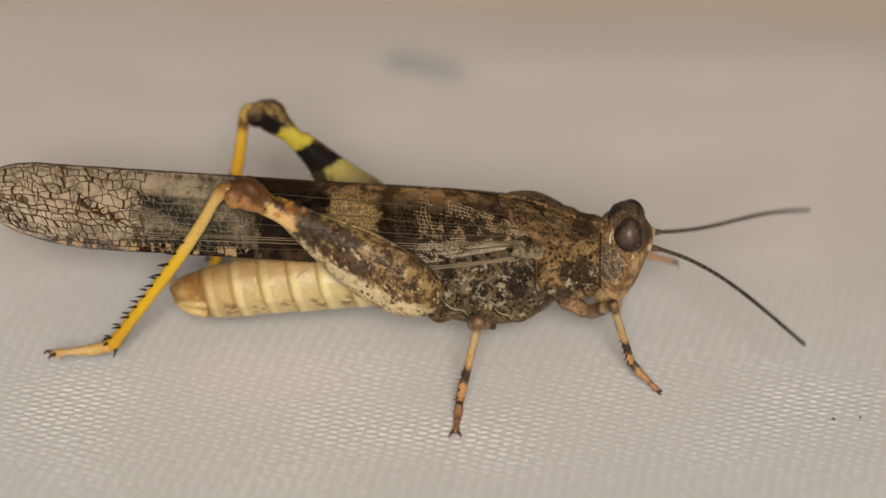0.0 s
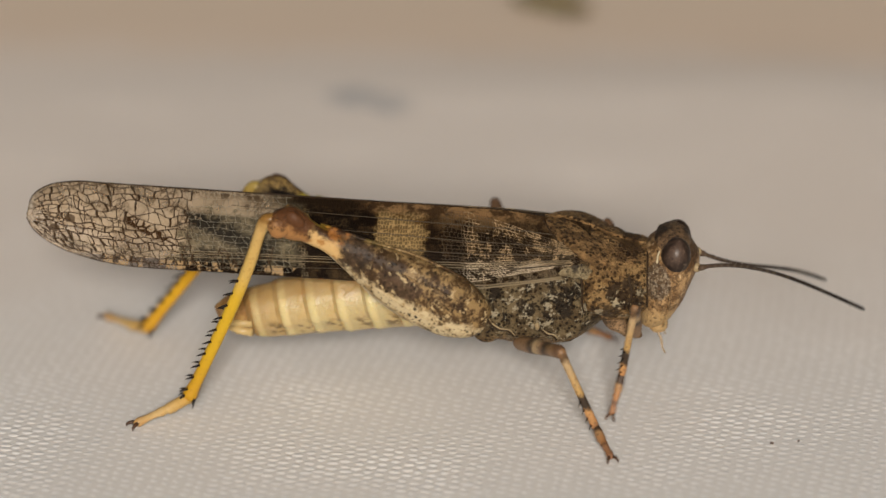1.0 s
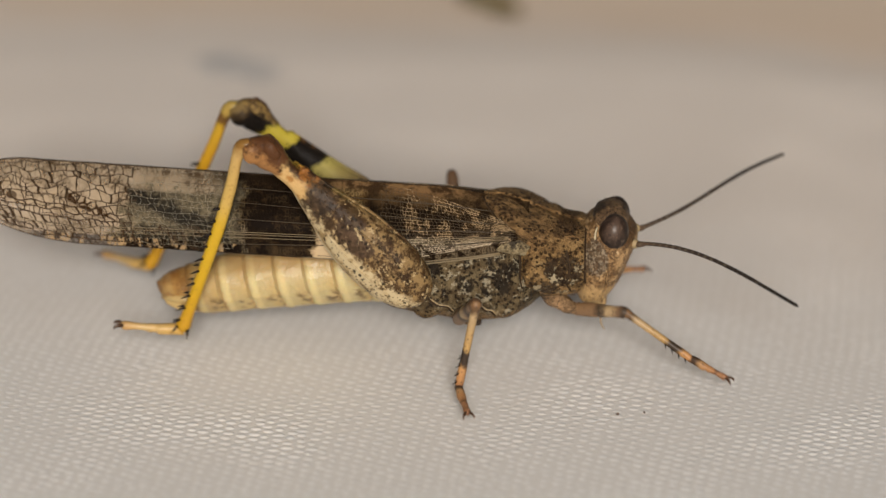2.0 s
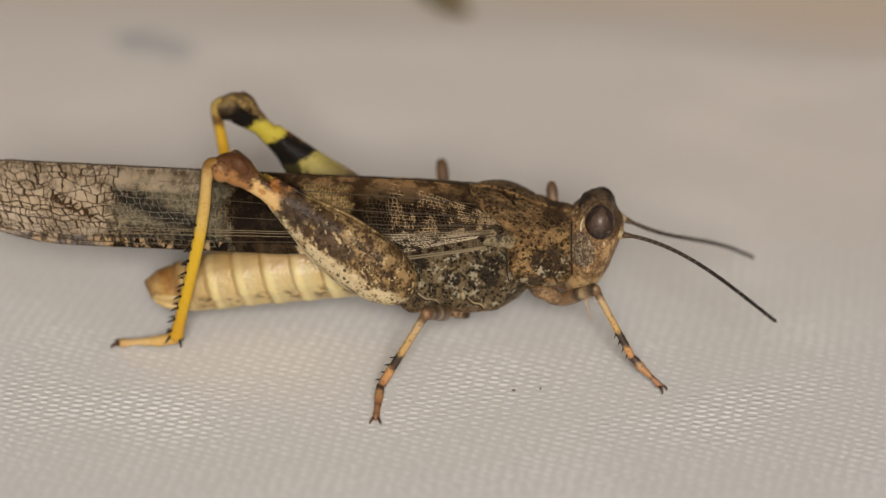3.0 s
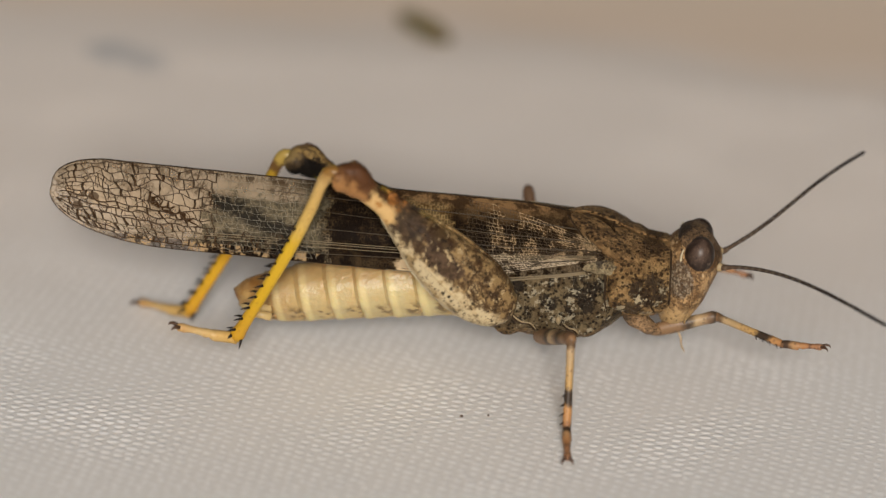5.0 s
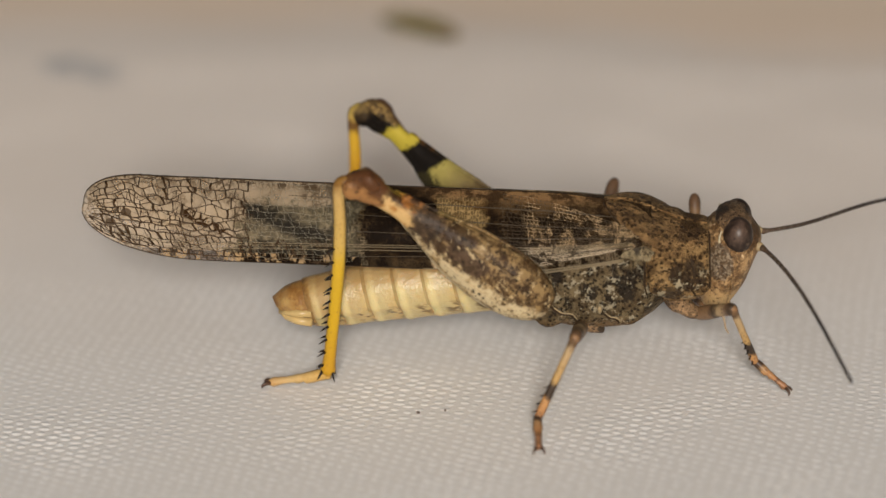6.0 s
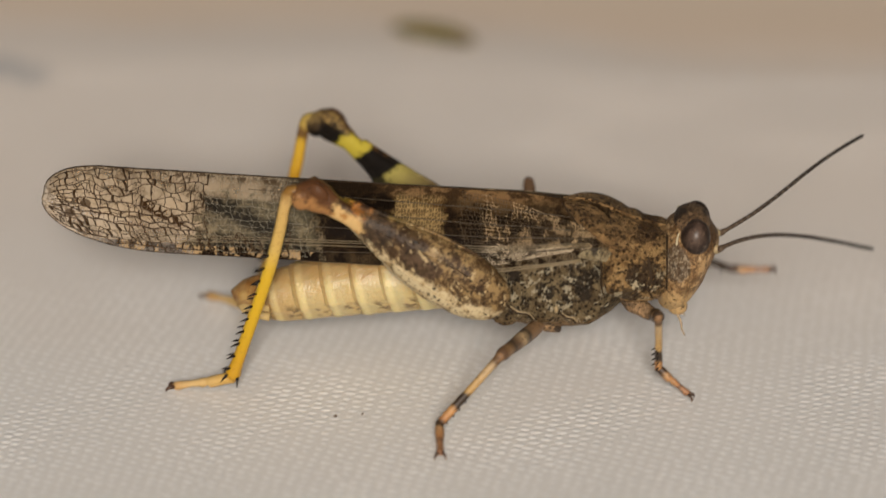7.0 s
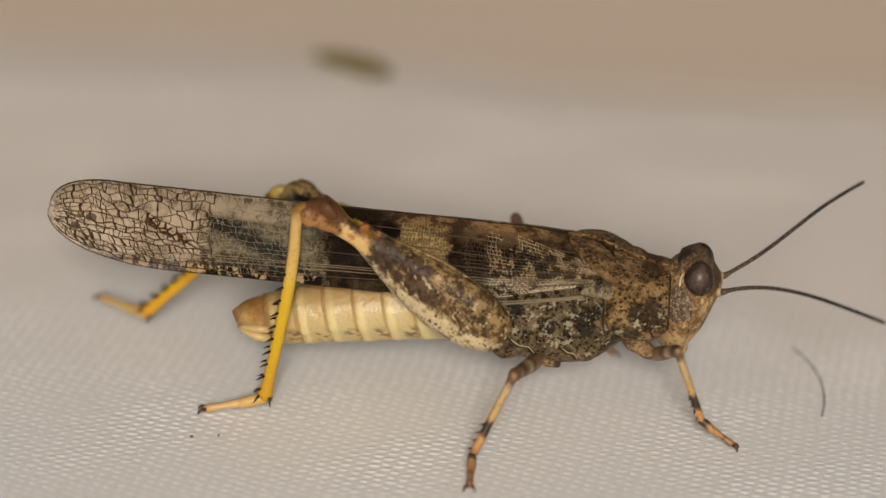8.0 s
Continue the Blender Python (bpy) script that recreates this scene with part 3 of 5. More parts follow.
M_far_tibia = banded("far_hind_tibia", 9.1, [(0.0, (0.34, 0.27, 0.08)), (0.03, (0.40, 0.30, 0.08)), (0.05, (0.09, 0.05, 0.02)), (0.10, (0.11, 0.06, 0.02)), (0.13, (0.56, 0.37, 0.03)), (0.3, (0.56, 0.31, 0.012)), (0.8, (0.56, 0.33, 0.008)), (1.0, (0.50, 0.27, 0.012))], 0.35, (0.22, 0.12, 0.03), 0.2)
M_hind_tarsus = banded("hind_tarsus", 2.8, [(0.0, (0.54, 0.36, 0.10)), (0.6, (0.58, 0.44, 0.22)), (1.0, (0.50, 0.32, 0.14))], 0.4, (0.2, 0.1, 0.03), 0.2)
M_small_femur = banded("small_femur", 3.9, [(0.0, (0.24, 0.15, 0.08)), (0.3, (0.22, 0.14, 0.08)), (0.4, BLACK), (0.5, CREAM), (0.62, (0.2, 0.13, 0.08)), (0.72, BLACK), (0.85, (0.26, 0.16, 0.08)), (1.0, (0.12, 0.07, 0.04))])
M_small_tibia = banded("small_tibia", 4.0, [(0.0, (0.24, 0.14, 0.07)), (0.08, (0.1, 0.06, 0.03)), (0.16, CREAM), (0.50, (0.50, 0.33, 0.13)), (0.56, BLACK), (0.70, BLACK), (0.76, (0.54, 0.30, 0.12)), (0.92, ORANGE), (1.0, BLACK)])
M_small_tarsus = banded("small_tarsus", 2.1, [(0.0, (0.05, 0.03, 0.02)), (0.12, (0.05, 0.03, 0.02)), (0.24, (0.42, 0.26, 0.13)), (0.5, ORANGE), (0.58, (0.10, 0.05, 0.03)), (0.68, (0.38, 0.20, 0.105)), (1.0, (0.24, 0.12, 0.065))])


def antenna_material():
    w = Web("antenna", 0.6, 0.12)
    c = w.ramp(w.math("DIVIDE", w.x, 8.6), [(0.0, (0.085, 0.056, 0.036)), (0.12, (0.05, 0.035, 0.025)), (0.4, (0.026, 0.019, 0.015)), (1.0, (0.013, 0.011, 0.010))])
    ring = w.math("FRACT", w.math("DIVIDE", w.math("ADD", w.x, w.math("MULTIPLY", w.noise(1.2), 0.3)), 0.34))
    c = w.mix(mul(w, w.box(ring, 0.1, 0.4, 0.06), w.step(w.noise(0.9, 2.0), 0.40, 0.55), 0.45), c, (0.18, 0.15, 0.115))
    w.bump(w.noise(7.0), 0.3, 0.03)
    return w.done(c)


M_antenna = antenna_material()
M_spine = plain("black_spine", (0.014, 0.010, 0.008), 0.45, spec=0.2)
M_claw = plain("brown_claw", (0.07, 0.035, 0.018), 0.4)
M_vein = plain("wing_vein", (0.23, 0.18, 0.105), 0.45, 0.75, 0.8, 0.25)
M_thinvein = plain("thin_wing_vein", (0.065, 0.046, 0.024), 0.45, 0.8, 0.8, 0.25)
M_netvein = plain("brown_net_vein", (0.052, 0.028, 0.011), 0.5, 0.6, 1.5, 0.2)
M_palenet = plain("pale_net_vein", (0.30, 0.27, 0.20), 0.5, 0.85, 1.2, 0.2)
M_darkvein = plain("dark_wing_edge", (0.045, 0.030, 0.018), 0.6, 0.6, 1.2, 0.1)
M_seam = plain("pale_seam", (0.38, 0.29, 0.16), 0.45, 0.8, 2.0, 0.25)
M_keel = plain("pale_keel", (0.56, 0.49, 0.33), 0.45, 0.5, 1.5, 0.25)
M_tail = plain("amber_tail", (0.33, 0.15, 0.035), 0.35, 0.6, 2.0)
M_palevalve = plain("pale_valve", (0.55, 0.40, 0.17), 0.35, 0.6, 2.5)
M_palp = plain("palp", (0.34, 0.26, 0.17), 0.45)


def eye_material():
    w = Web("eye", 0.38, 0.25)
    c = w.mix(w.step(w.noise(1.2, 3.0, 0.6, w.stretch(1.0, 1.0, 0.45)), 0.42, 0.60), (0.022, 0.014, 0.010), (0.085, 0.055, 0.040))
    c = w.mix(w.math("MULTIPLY", w.step(w.cells(9.0), 0.25, 0.45), 0.35), c, (0.02, 0.014, 0.012))
    c = w.mix(w.math("MULTIPLY", w.step(w.noise(3.2, 3.0, 0.6), 0.56, 0.64), 0.8), c, (0.012, 0.009, 0.008))
    c = w.mix(w.math("MULTIPLY", w.step(w.noise(4.6, 3.0, 0.6), 0.62, 0.68), 0.6), c, (0.16, 0.115, 0.08))
    w.bump(w.cells(11.0), 0.12, 0.03)
    return w.done(c)


M_eye = eye_material()


# ---- mesh helpers ----
def part(name, bm, material, parent=None, label="", smooth=True):
    """Links a bmesh, built in millimetres, as one mesh object under a thing or part."""
    bmesh.ops.recalc_face_normals(bm, faces=bm.faces)
    me = bpy.data.meshes.new(name)
    bmesh.ops.scale(bm, vec=(MM, MM, MM), verts=bm.verts)
    for f in bm.faces:
        f.smooth = smooth
    bm.to_mesh(me)
    bm.free()
    me.materials.append(material)
    ob = new(name, me)
    ob.parent = parent
    if label:
        ob["label"] = label
    return ob


def curve_rows(rows, count):
    """Rows of numbers, resampled smoothly to count rows (first number of each row: its place)."""
    a = np.array(rows, float)
    t = np.arange(len(a))
    d = np.gradient(a, axis=0)
    out = []
    for s in np.linspace(0, len(a) - 1, count):
        i = min(int(s), len(a) - 2)
        f = s - i
        h = (2 * f**3 - 3 * f**2 + 1, f**3 - 2 * f**2 + f, -2 * f**3 + 3 * f**2, f**3 - f**2)
        out.append(h[0] * a[i] + h[1] * d[i] + h[2] * a[i + 1] + h[3] * d[i + 1])
    return out


def skin(bm, rings, cap=True):
    vs = [[bm.verts.new(p) for p in r] for r in rings]
    n = len(vs[0])
    for a, b in zip(vs, vs[1:]):
        for i in range(n):
            bm.faces.new((a[i], a[(i + 1) % n], b[(i + 1) % n], b[i]))
    if cap:
        bm.faces.new(vs[0])
        bm.faces.new(vs[-1])


def shell(bm, rows, count, n=24, power=2.3, axis="x", rough=0.0):
    """A closed body: rows of (place, high, low, half width, side shift) along the axis."""
    rings = []
    for s, hi, lo, hw, sh in curve_rows(rows, count):
        ring = []
        for k in range(n):
            a = 2 * math.pi * k / n
            c, e = math.cos(a), math.sin(a)
            c = math.copysign(abs(c) ** (2 / power), c)
            e = math.copysign(abs(e) ** (2 / power), e)
            p = Vector((s, sh + hw * c, (hi + lo) / 2 + (hi - lo) / 2 * e)) if axis == "x" else Vector(((hi + lo) / 2 + (hi - lo) / 2 * e, sh + hw * c, s))
            if rough:
                p += noise.noise_vector(p * 1.7) * rough + noise.noise_vector(p * 4.0) * rough * 0.4
            ring.append(p)
        rings.append(ring)
    skin(bm, rings)


def tube(bm, pts, radii, n=8):
    pts = [Vector(p) for p in pts]
    rings = []
    for i, p in enumerate(pts):
        d = (pts[min(i + 1, len(pts) - 1)] - pts[max(i - 1, 0)]).normalized()
        q = d.to_track_quat("Z", "Y")
        r = radii[i] if hasattr(radii, "__len__") else radii
        rings.append([p + q @ Vector((r * math.cos(2 * math.pi * k / n), r * math.sin(2 * math.pi * k / n), 0)) for k in range(n)])
    skin(bm, rings)


def ball(bm, centre, size, n=20, turn=None):
    m = Matrix.Translation(centre) @ (turn or Matrix.Identity(4)) @ Matrix.Diagonal((*size, 1))
    bmesh.ops.create_uvsphere(bm, u_segments=n, v_segments=max(6, n * 2 // 3), radius=1, matrix=m)


# ---- the cloth and what lies under it ----
def table():
    bm = bmesh.new()
    bmesh.ops.create_cube(bm, size=1, matrix=Matrix.Translation((0, 100, -10.47)) @ Matrix.Diagonal((1600, 1300, 20, 1)))
    bmesh.ops.bevel(bm, geom=bm.edges[:], offset=2, segments=2, affect="EDGES")
    ob = part("table", bm, M_table, None, smooth=False)
    return tagged(ob, "tan tabletop running out of focus behind a white cloth", "table", kind="structure")


def edge_y(x):
    """The far hem of the cloth, gently waving."""
    return 46.9 - 1.9 * math.tanh((x - 16.0) / 5.0) + 1.5 * math.exp(-((x - 8.0) / 6.0) ** 2) + 0.3 * math.sin(x * 0.11 + 2.0)


def rise(x, y):
    """Soft unevenness of the lying cloth."""
    far = min(1.0, max(0.0, (abs(y + 2.0) - 12.0) / 30.0))
    return 0.35 * far * noise.noise(Vector((x * 0.03, y * 0.04, 0.3))) - 0.06


def cloth():
    xs = np.linspace(-260, 280, 136)
    vs, fs = [], []
    ny = 90
    for i, x in enumerate(xs):
        e = edge_y(x)
        for j in range(ny):
            y = -240 + (e + 240) * (j / (ny - 1)) ** 0.6
            d = e - y
            f = min(1.0, d / 9.0)
            z = rise(x, y) * f * f - 0.27 * (1 - f * f)
            vs.append((x * MM, y * MM, z * MM))
    top = len(vs)
    vs += [(a, b, c - 0.2 * MM) for a, b, c in vs]
    side = len(vs)
    for i in range(len(xs)):
        vs += [vs[i * ny + ny - 1], vs[top + i * ny + ny - 1]]
    for i in range(len(xs) - 1):
        for j in range(ny - 1):
            a = i * ny + j
            fs.append((a, a + ny, a + ny + 1, a + 1))
            fs.append((top + a, top + a + 1, top + a + ny + 1, top + a + ny))
        a = side + 2 * i
        fs.append((a, a + 2, a + 3, a + 1))
    me = bpy.data.meshes.new("cloth")
    me.from_pydata(vs, [], fs)
    me.polygons.foreach_set("use_smooth", [True] * len(fs))
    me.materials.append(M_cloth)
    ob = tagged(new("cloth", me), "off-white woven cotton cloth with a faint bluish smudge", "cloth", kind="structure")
    # the floats of the weave where the cloth lies in focus: small pillows of thread
    rng = np.random.default_rng(4)
    px, py = 0.55, 0.51
    vs, fs = [], []
    oval = [(0.5 * math.cos(k * math.pi / 4), 0.5 * math.sin(k * math.pi / 4)) for k in range(8)]
    for r in range(-40, 78):
        for c in range(-94, 128):
            # neighbouring columns sit half a row apart and lean a little
            y = (r + (0.5 if c % 2 else 0.0)) * py + rng.normal(0, 0.025)
            x = c * px + 0.12 * y + 0.25 * math.sin(y * 0.23 + c * 0.05) + rng.normal(0, 0.05)
            if y > 36.0 + 2.0 * rng.random():
                continue
            z = rise(x, y)
            lift = 0.017 * (0.12 + 0.35 * rng.random() + 1.9 * max(0.0, noise.noise(Vector((x * 0.16, y * 0.2, 5.0))) + 0.12))
            k0, span = len(vs), 0.8 + 0.5 * rng.random()
            for f, h in ((1.0, -0.02), (0.62, lift * 0.8)):
                for u, v in oval:
                    vs.append(((x + u * f * px * span) * MM, (y + v * f * py * 0.92 - u * f * 0.05) * MM, (z + h) * MM))
            vs.append((x * MM, y * MM, (z + lift) * MM))
            for k in range(8):
                n = (k + 1) % 8
                fs.append((k0 + k, k0 + n, k0 + 8 + n, k0 + 8 + k))
                fs.append((k0 + 8 + k, k0 + 8 + n, k0 + 16))
    me = bpy.data.meshes.new("weave")
    me.from_pydata(vs, [], fs)
    me.polygons.foreach_set("use_smooth", [True] * len(fs))
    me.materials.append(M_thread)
    weave = tagged(new("weave", me), kind="stuff")
    weave.parent = ob
    return ob


table()
cloth()


# ---- the grasshopper; its own space has the head towards +x and the ground near z = 0 ----
M_crown = mottled("crown_cuticle", (0.22, 0.14, 0.075), (0.095, 0.058, 0.032), DARK, 2.0, 6.0, 0.54)
grasshopper = tagged(new("grasshopper"), "mottled brown band-winged grasshopper with yellow hind shins", "grasshopper")


def ridge_z(x):
    return 8.65 - (x + 4.4) * 0.057 - 0.40 * max(0.0, (x + 6.5) / 3.8)


def wing_sheet(side):
    """One folded fore wing: a curved panel from the ridge of the back down the flank."""
    bm = bmesh.new()
    rows = []
    nu, nv = 90, 14
    for i in range(nu + 1):
        x = -27.6 + 24.9 * (i / nu) ** 1.5
        top = ridge_z(x)
        low = 6.05 - (x + 7.4) * 0.030
        tip = max(0.0, (-22.1 - x) / 5.5)
        k = math.sqrt(max(0.0, 1 - tip * tip)) if tip > 0 else 1.0
        mid = top * 0.60 + low * 0.40
        low = mid + (low - mid) * k
        tk = max(0.0, (-25.2 - x) / 2.4)
        top = mid + (top - mid) * (math.sqrt(max(0.0, 1 - tk * tk)) if tk > 0 else 1.0)
        wid = 2.66 - 1.05 * max(0.0, (-8.0 - x) / 20.0) - 0.2 * max(0.0, (x + 5.0) / 2.3)
        low += 0.75 * min(1.0, max(0.0, (x + 7.4) / 4.4))
        ring = []
        for j in range(nv + 1):
            v = j / nv
            y = side * (0.02 + wid * math.sin(min(1.0, v * 1.5) * math.pi / 2) * (0.55 + 0.45 * k) * (1 - 0.10 * v * v))
            z = top + (low - top) * v ** 1.12
            y += side * 0.05 * noise.noise(Vector((x * 1.1, v * 5, side)))
            ring.append(bm.verts.new((x, y, z)))
        rows.append(ring)
    for a, b in zip(rows, rows[1:]):
        for j in range(nv):
            bm.faces.new((a[j], a[j + 1], b[j + 1], b[j]))
    return bm, [[v.co.copy() for v in r] for r in rows]


def fore_wing(side):
    bm, grid = wing_sheet(side)
    ob = part("fore_wing", bm, M_wing, grasshopper, "folded mottled wing with dark bands and a clear net-veined tip")
    nu, nv = len(grid) - 1, len(grid[0]) - 1
    out = Vector((0, side * 0.03, 0.01))

    def vein(line, r0, r1, material, name="vein"):
        b = bmesh.new()
        tube(b, line, [r0 + (r1 - r0) * k / (len(line) - 1) for k in range(len(line))], 5)
        part(name, b, material, ob)
    # long veins that run back from the shoulder
    for v0, v1, back, r, skin_of in ((0.20, 0.14, 43, 0.03, M_thinvein), (0.36, 0.30, 52, 0.03, M_thinvein), (0.46, 0.50, 47, 0.03, M_thinvein),
                                     (0.535, 0.795, 14, 0.021, M_vein), (0.57, 0.83, 12, 0.021, M_vein), (0.605, 0.87, 20, 0.021, M_vein), (0.62, 0.94, 40, 0.03, M_thinvein)):
        line = []
        for i in range(nu - 2, back, -3):
            f = (nu - i) / (nu - back)
            v = (v0 + (v1 - v0) * f ** 0.8) * nv
            j = min(int(v), nv - 1)
            line.append(grid[i][j].lerp(grid[i][j + 1], v - j) + out)
        vein(line, r, 0.012, skin_of)
    # the raised net: wavy long veins joined by slanting cross veins, brown in the clear tip, pale before it
    rng = random.Random(11 + side)

    def surface(x, v):
        a = min(nu - 0.001, nu * max(0.0, (x + 27.6) / 24.9) ** (2 / 3))
        i, q = int(a), min(nv - 0.001, max(0.0, v) * nv)
        j = int(q)
        low, high = grid[i][j].lerp(grid[i][j + 1], q - j), grid[i + 1][j].lerp(grid[i + 1][j + 1], q - j)
        return low.lerp(high, a - i) + out * 0.4

    def net(x0, x1, count, pitch, r, bold, droop, wave, fan, material, label, low=0.025):
        b = bmesh.new()

        def path(k, x):
            f = (x1 - x) / (x1 - x0)
            v = low + (0.93 - low) * k / (count - 1)
            v += droop * f * f * (1 - v) * 0.8 + wave / count * noise.noise(Vector((x * 1.3, k * 3.7, side)))
            if fan:
                v += fan * max(0.0, (x + 9.5) / 6.3) ** 1.5 * (0.33 - 0.66 * v)
            return min(0.97, v)
        for k in range(count):
            start = x0 + rng.random() * pitch
            xs = np.linspace(start, x1 - rng.random() * pitch * 2, int((x1 - x0) / (pitch * 0.5)))
            thick = r * rng.uniform(0.7, 1.15)
            tube(b, [surface(x, path(k, x)) for x in xs], [thick * (0.75 + 0.5 * abs(noise.noise(Vector((x * 0.9, k, 2.0))))) for x in xs], 4)
            if k == count - 1:
                continue
            x = start + pitch * rng.random()
            while x < x1 - 0.2:
                lean = pitch * rng.uniform(-0.15, 0.6)
                thick = r * (rng.uniform(1.5, 2.2) if rng.random() < bold else rng.uniform(0.65, 1.1))
                p, q = surface(x, path(k, x)), surface(x + lean, path(k + 1, x + lean))
                mid = p.lerp(q, 0.5) + Vector((rng.uniform(-0.05, 0.05), 0, 0))
                tube(b, [p, mid, q], [thick, thick * 0.9, thick], 4)
                x += pitch * rng.uniform(0.6, 1.5)
        tagged(part("vein_net", b, material, ob, label), kind="stuff")
    net(-27.3, -19.9, 11, 0.40, 0.032, 0.25, 0.04, 0.8, 0.0, M_netvein, "fine brown net of cross veins")
    net(-27.4, -22.5, 7, 0.50, 0.018, 0.2, 0.40, 1.0, 0.0, M_netvein, "fine brown net of cross veins")
    net(-20.5, -16.3, 4, 0.42, 0.024, 0.2, 0.0, 1.6, 0.0, M_netvein, "fine brown net of cross veins", 0.74)
    net(-20.6, -15.6, 13, 0.34, 0.0105, 0.0, 0.0, 0.45, 0.0, M_palenet, "pale net of cross veins")
    net(-9.3, -3.2, 21, 0.16, 0.0125, 0.0, 0.0, 0.3, 1.0, M_basenet, "pale net in rows between the long veins")
    rim = [g[-1] for g in grid[:nu - 8]][::-1] + [g[0] for g in grid[1:int(nu * 0.74)]]
    vein([p + out * 0.5 for p in rim[::2]], 0.022, 0.022, M_darkvein, "wing_edge")
    low = [g[-1] + out for g in grid[nu - 26:nu - 2]]
    vein(low, 0.02, 0.055, M_vein, "wing_edge")
    vein([g[-2].lerp(g[-1], 0.45) + out for g in grid[nu - 24:nu - 2]], 0.012, 0.04, M_vein)
    # shoulder plate
    b = bmesh.new()
    shell(b, [(-4.1, 0.12, -0.1, 0.05, 0), (-3.8, 0.24, -0.24, 0.12, 0), (-3.3, 0.34, -0.40, 0.18, 0), (-2.9, 0.30, -0.44, 0.2, 0), (-2.6, 0.1, -0.3, 0.1, 0)], 18, 16, 2.2, "x", 0.10)
    bmesh.ops.translate(b, vec=(0, side * 2.36, 6.92), verts=b.verts)
    part("shoulder", b, M_shoulder, ob, "pale wing base")
    return ob


def hind_wing(side):
    """The smoky hind wing, folded as a fan beneath the fore wing."""
    bm = bmesh.new()
    rows = []
    for i in range(41):
        x = -21.0 + 15.0 * i / 40
        top, low = ridge_z(x) - 0.5, 6.15 - (x + 7.4) * 0.03
        ring = []
        for j in range(9):
            v = j / 8
            y = side * (0.3 + 1.45 * math.sin(v * math.pi * 0.55) + (0.10 if j % 2 else 0.0))
            k = math.sqrt(1 - max(0.0, 1 - i / 10) ** 2)
            ring.append(bm.verts.new((x, y * (0.35 + 0.65 * k), (top + low) / 2 + (low - top) * (v - 0.5) * k)))
        rows.append(ring)
    for a, b in zip(rows, rows[1:]):
        for j in range(8):
            bm.faces.new((a[j], a[j + 1], b[j + 1], b[j]))
    part("hind_wing", bm, M_hindwing, grasshopper, "smoky dark folded hind wing", smooth=False)


def base_net_material():
    """Pale veins, dark where the wing is clouded."""
    w = Web("base_net_vein", 0.55, 0.15, (0.86, 0.76, 0.62))
    zr = w.math("ADD", w.z, w.math("MULTIPLY", w.x, 0.042))
    cloud = w.math("SUBTRACT", w.noise(1.8, 4.0, 0.62, w.stretch(1.0, 0.5, 1.1)), w.math("MULTIPLY", w.step(zr, 7.3, 6.8), 0.04))
    dim = w.math("MAXIMUM", w.step(cloud, 0.485, 0.525), w.step(w.math("ADD", w.x, w.math("MULTIPLY", w.noise(0.9, 4.0), 1.4)), -7.3, -7.8))
    pale = w.mix(w.step(zr, 7.25, 6.85), (0.52, 0.43, 0.30), (0.78, 0.75, 0.67))
    return w.done(w.mix(w.math("MULTIPLY", dim, 0.93), pale, (0.05, 0.038, 0.026)))


M_basenet = base_net_material()
M_shoulder = mottled("wing_base", (0.30, 0.25, 0.15), (0.14, 0.105, 0.055), DARK, 2.6, 6.0, 0.6)
M_coxa = mottled("coxa_cuticle", (0.33, 0.21, 0.11), (0.13, 0.08, 0.04), DARK, 2.2, 6.0, 0.58)
M_hindwing = plain("hind_wing", (0.055, 0.048, 0.04), 0.5, 0.6, 1.0)


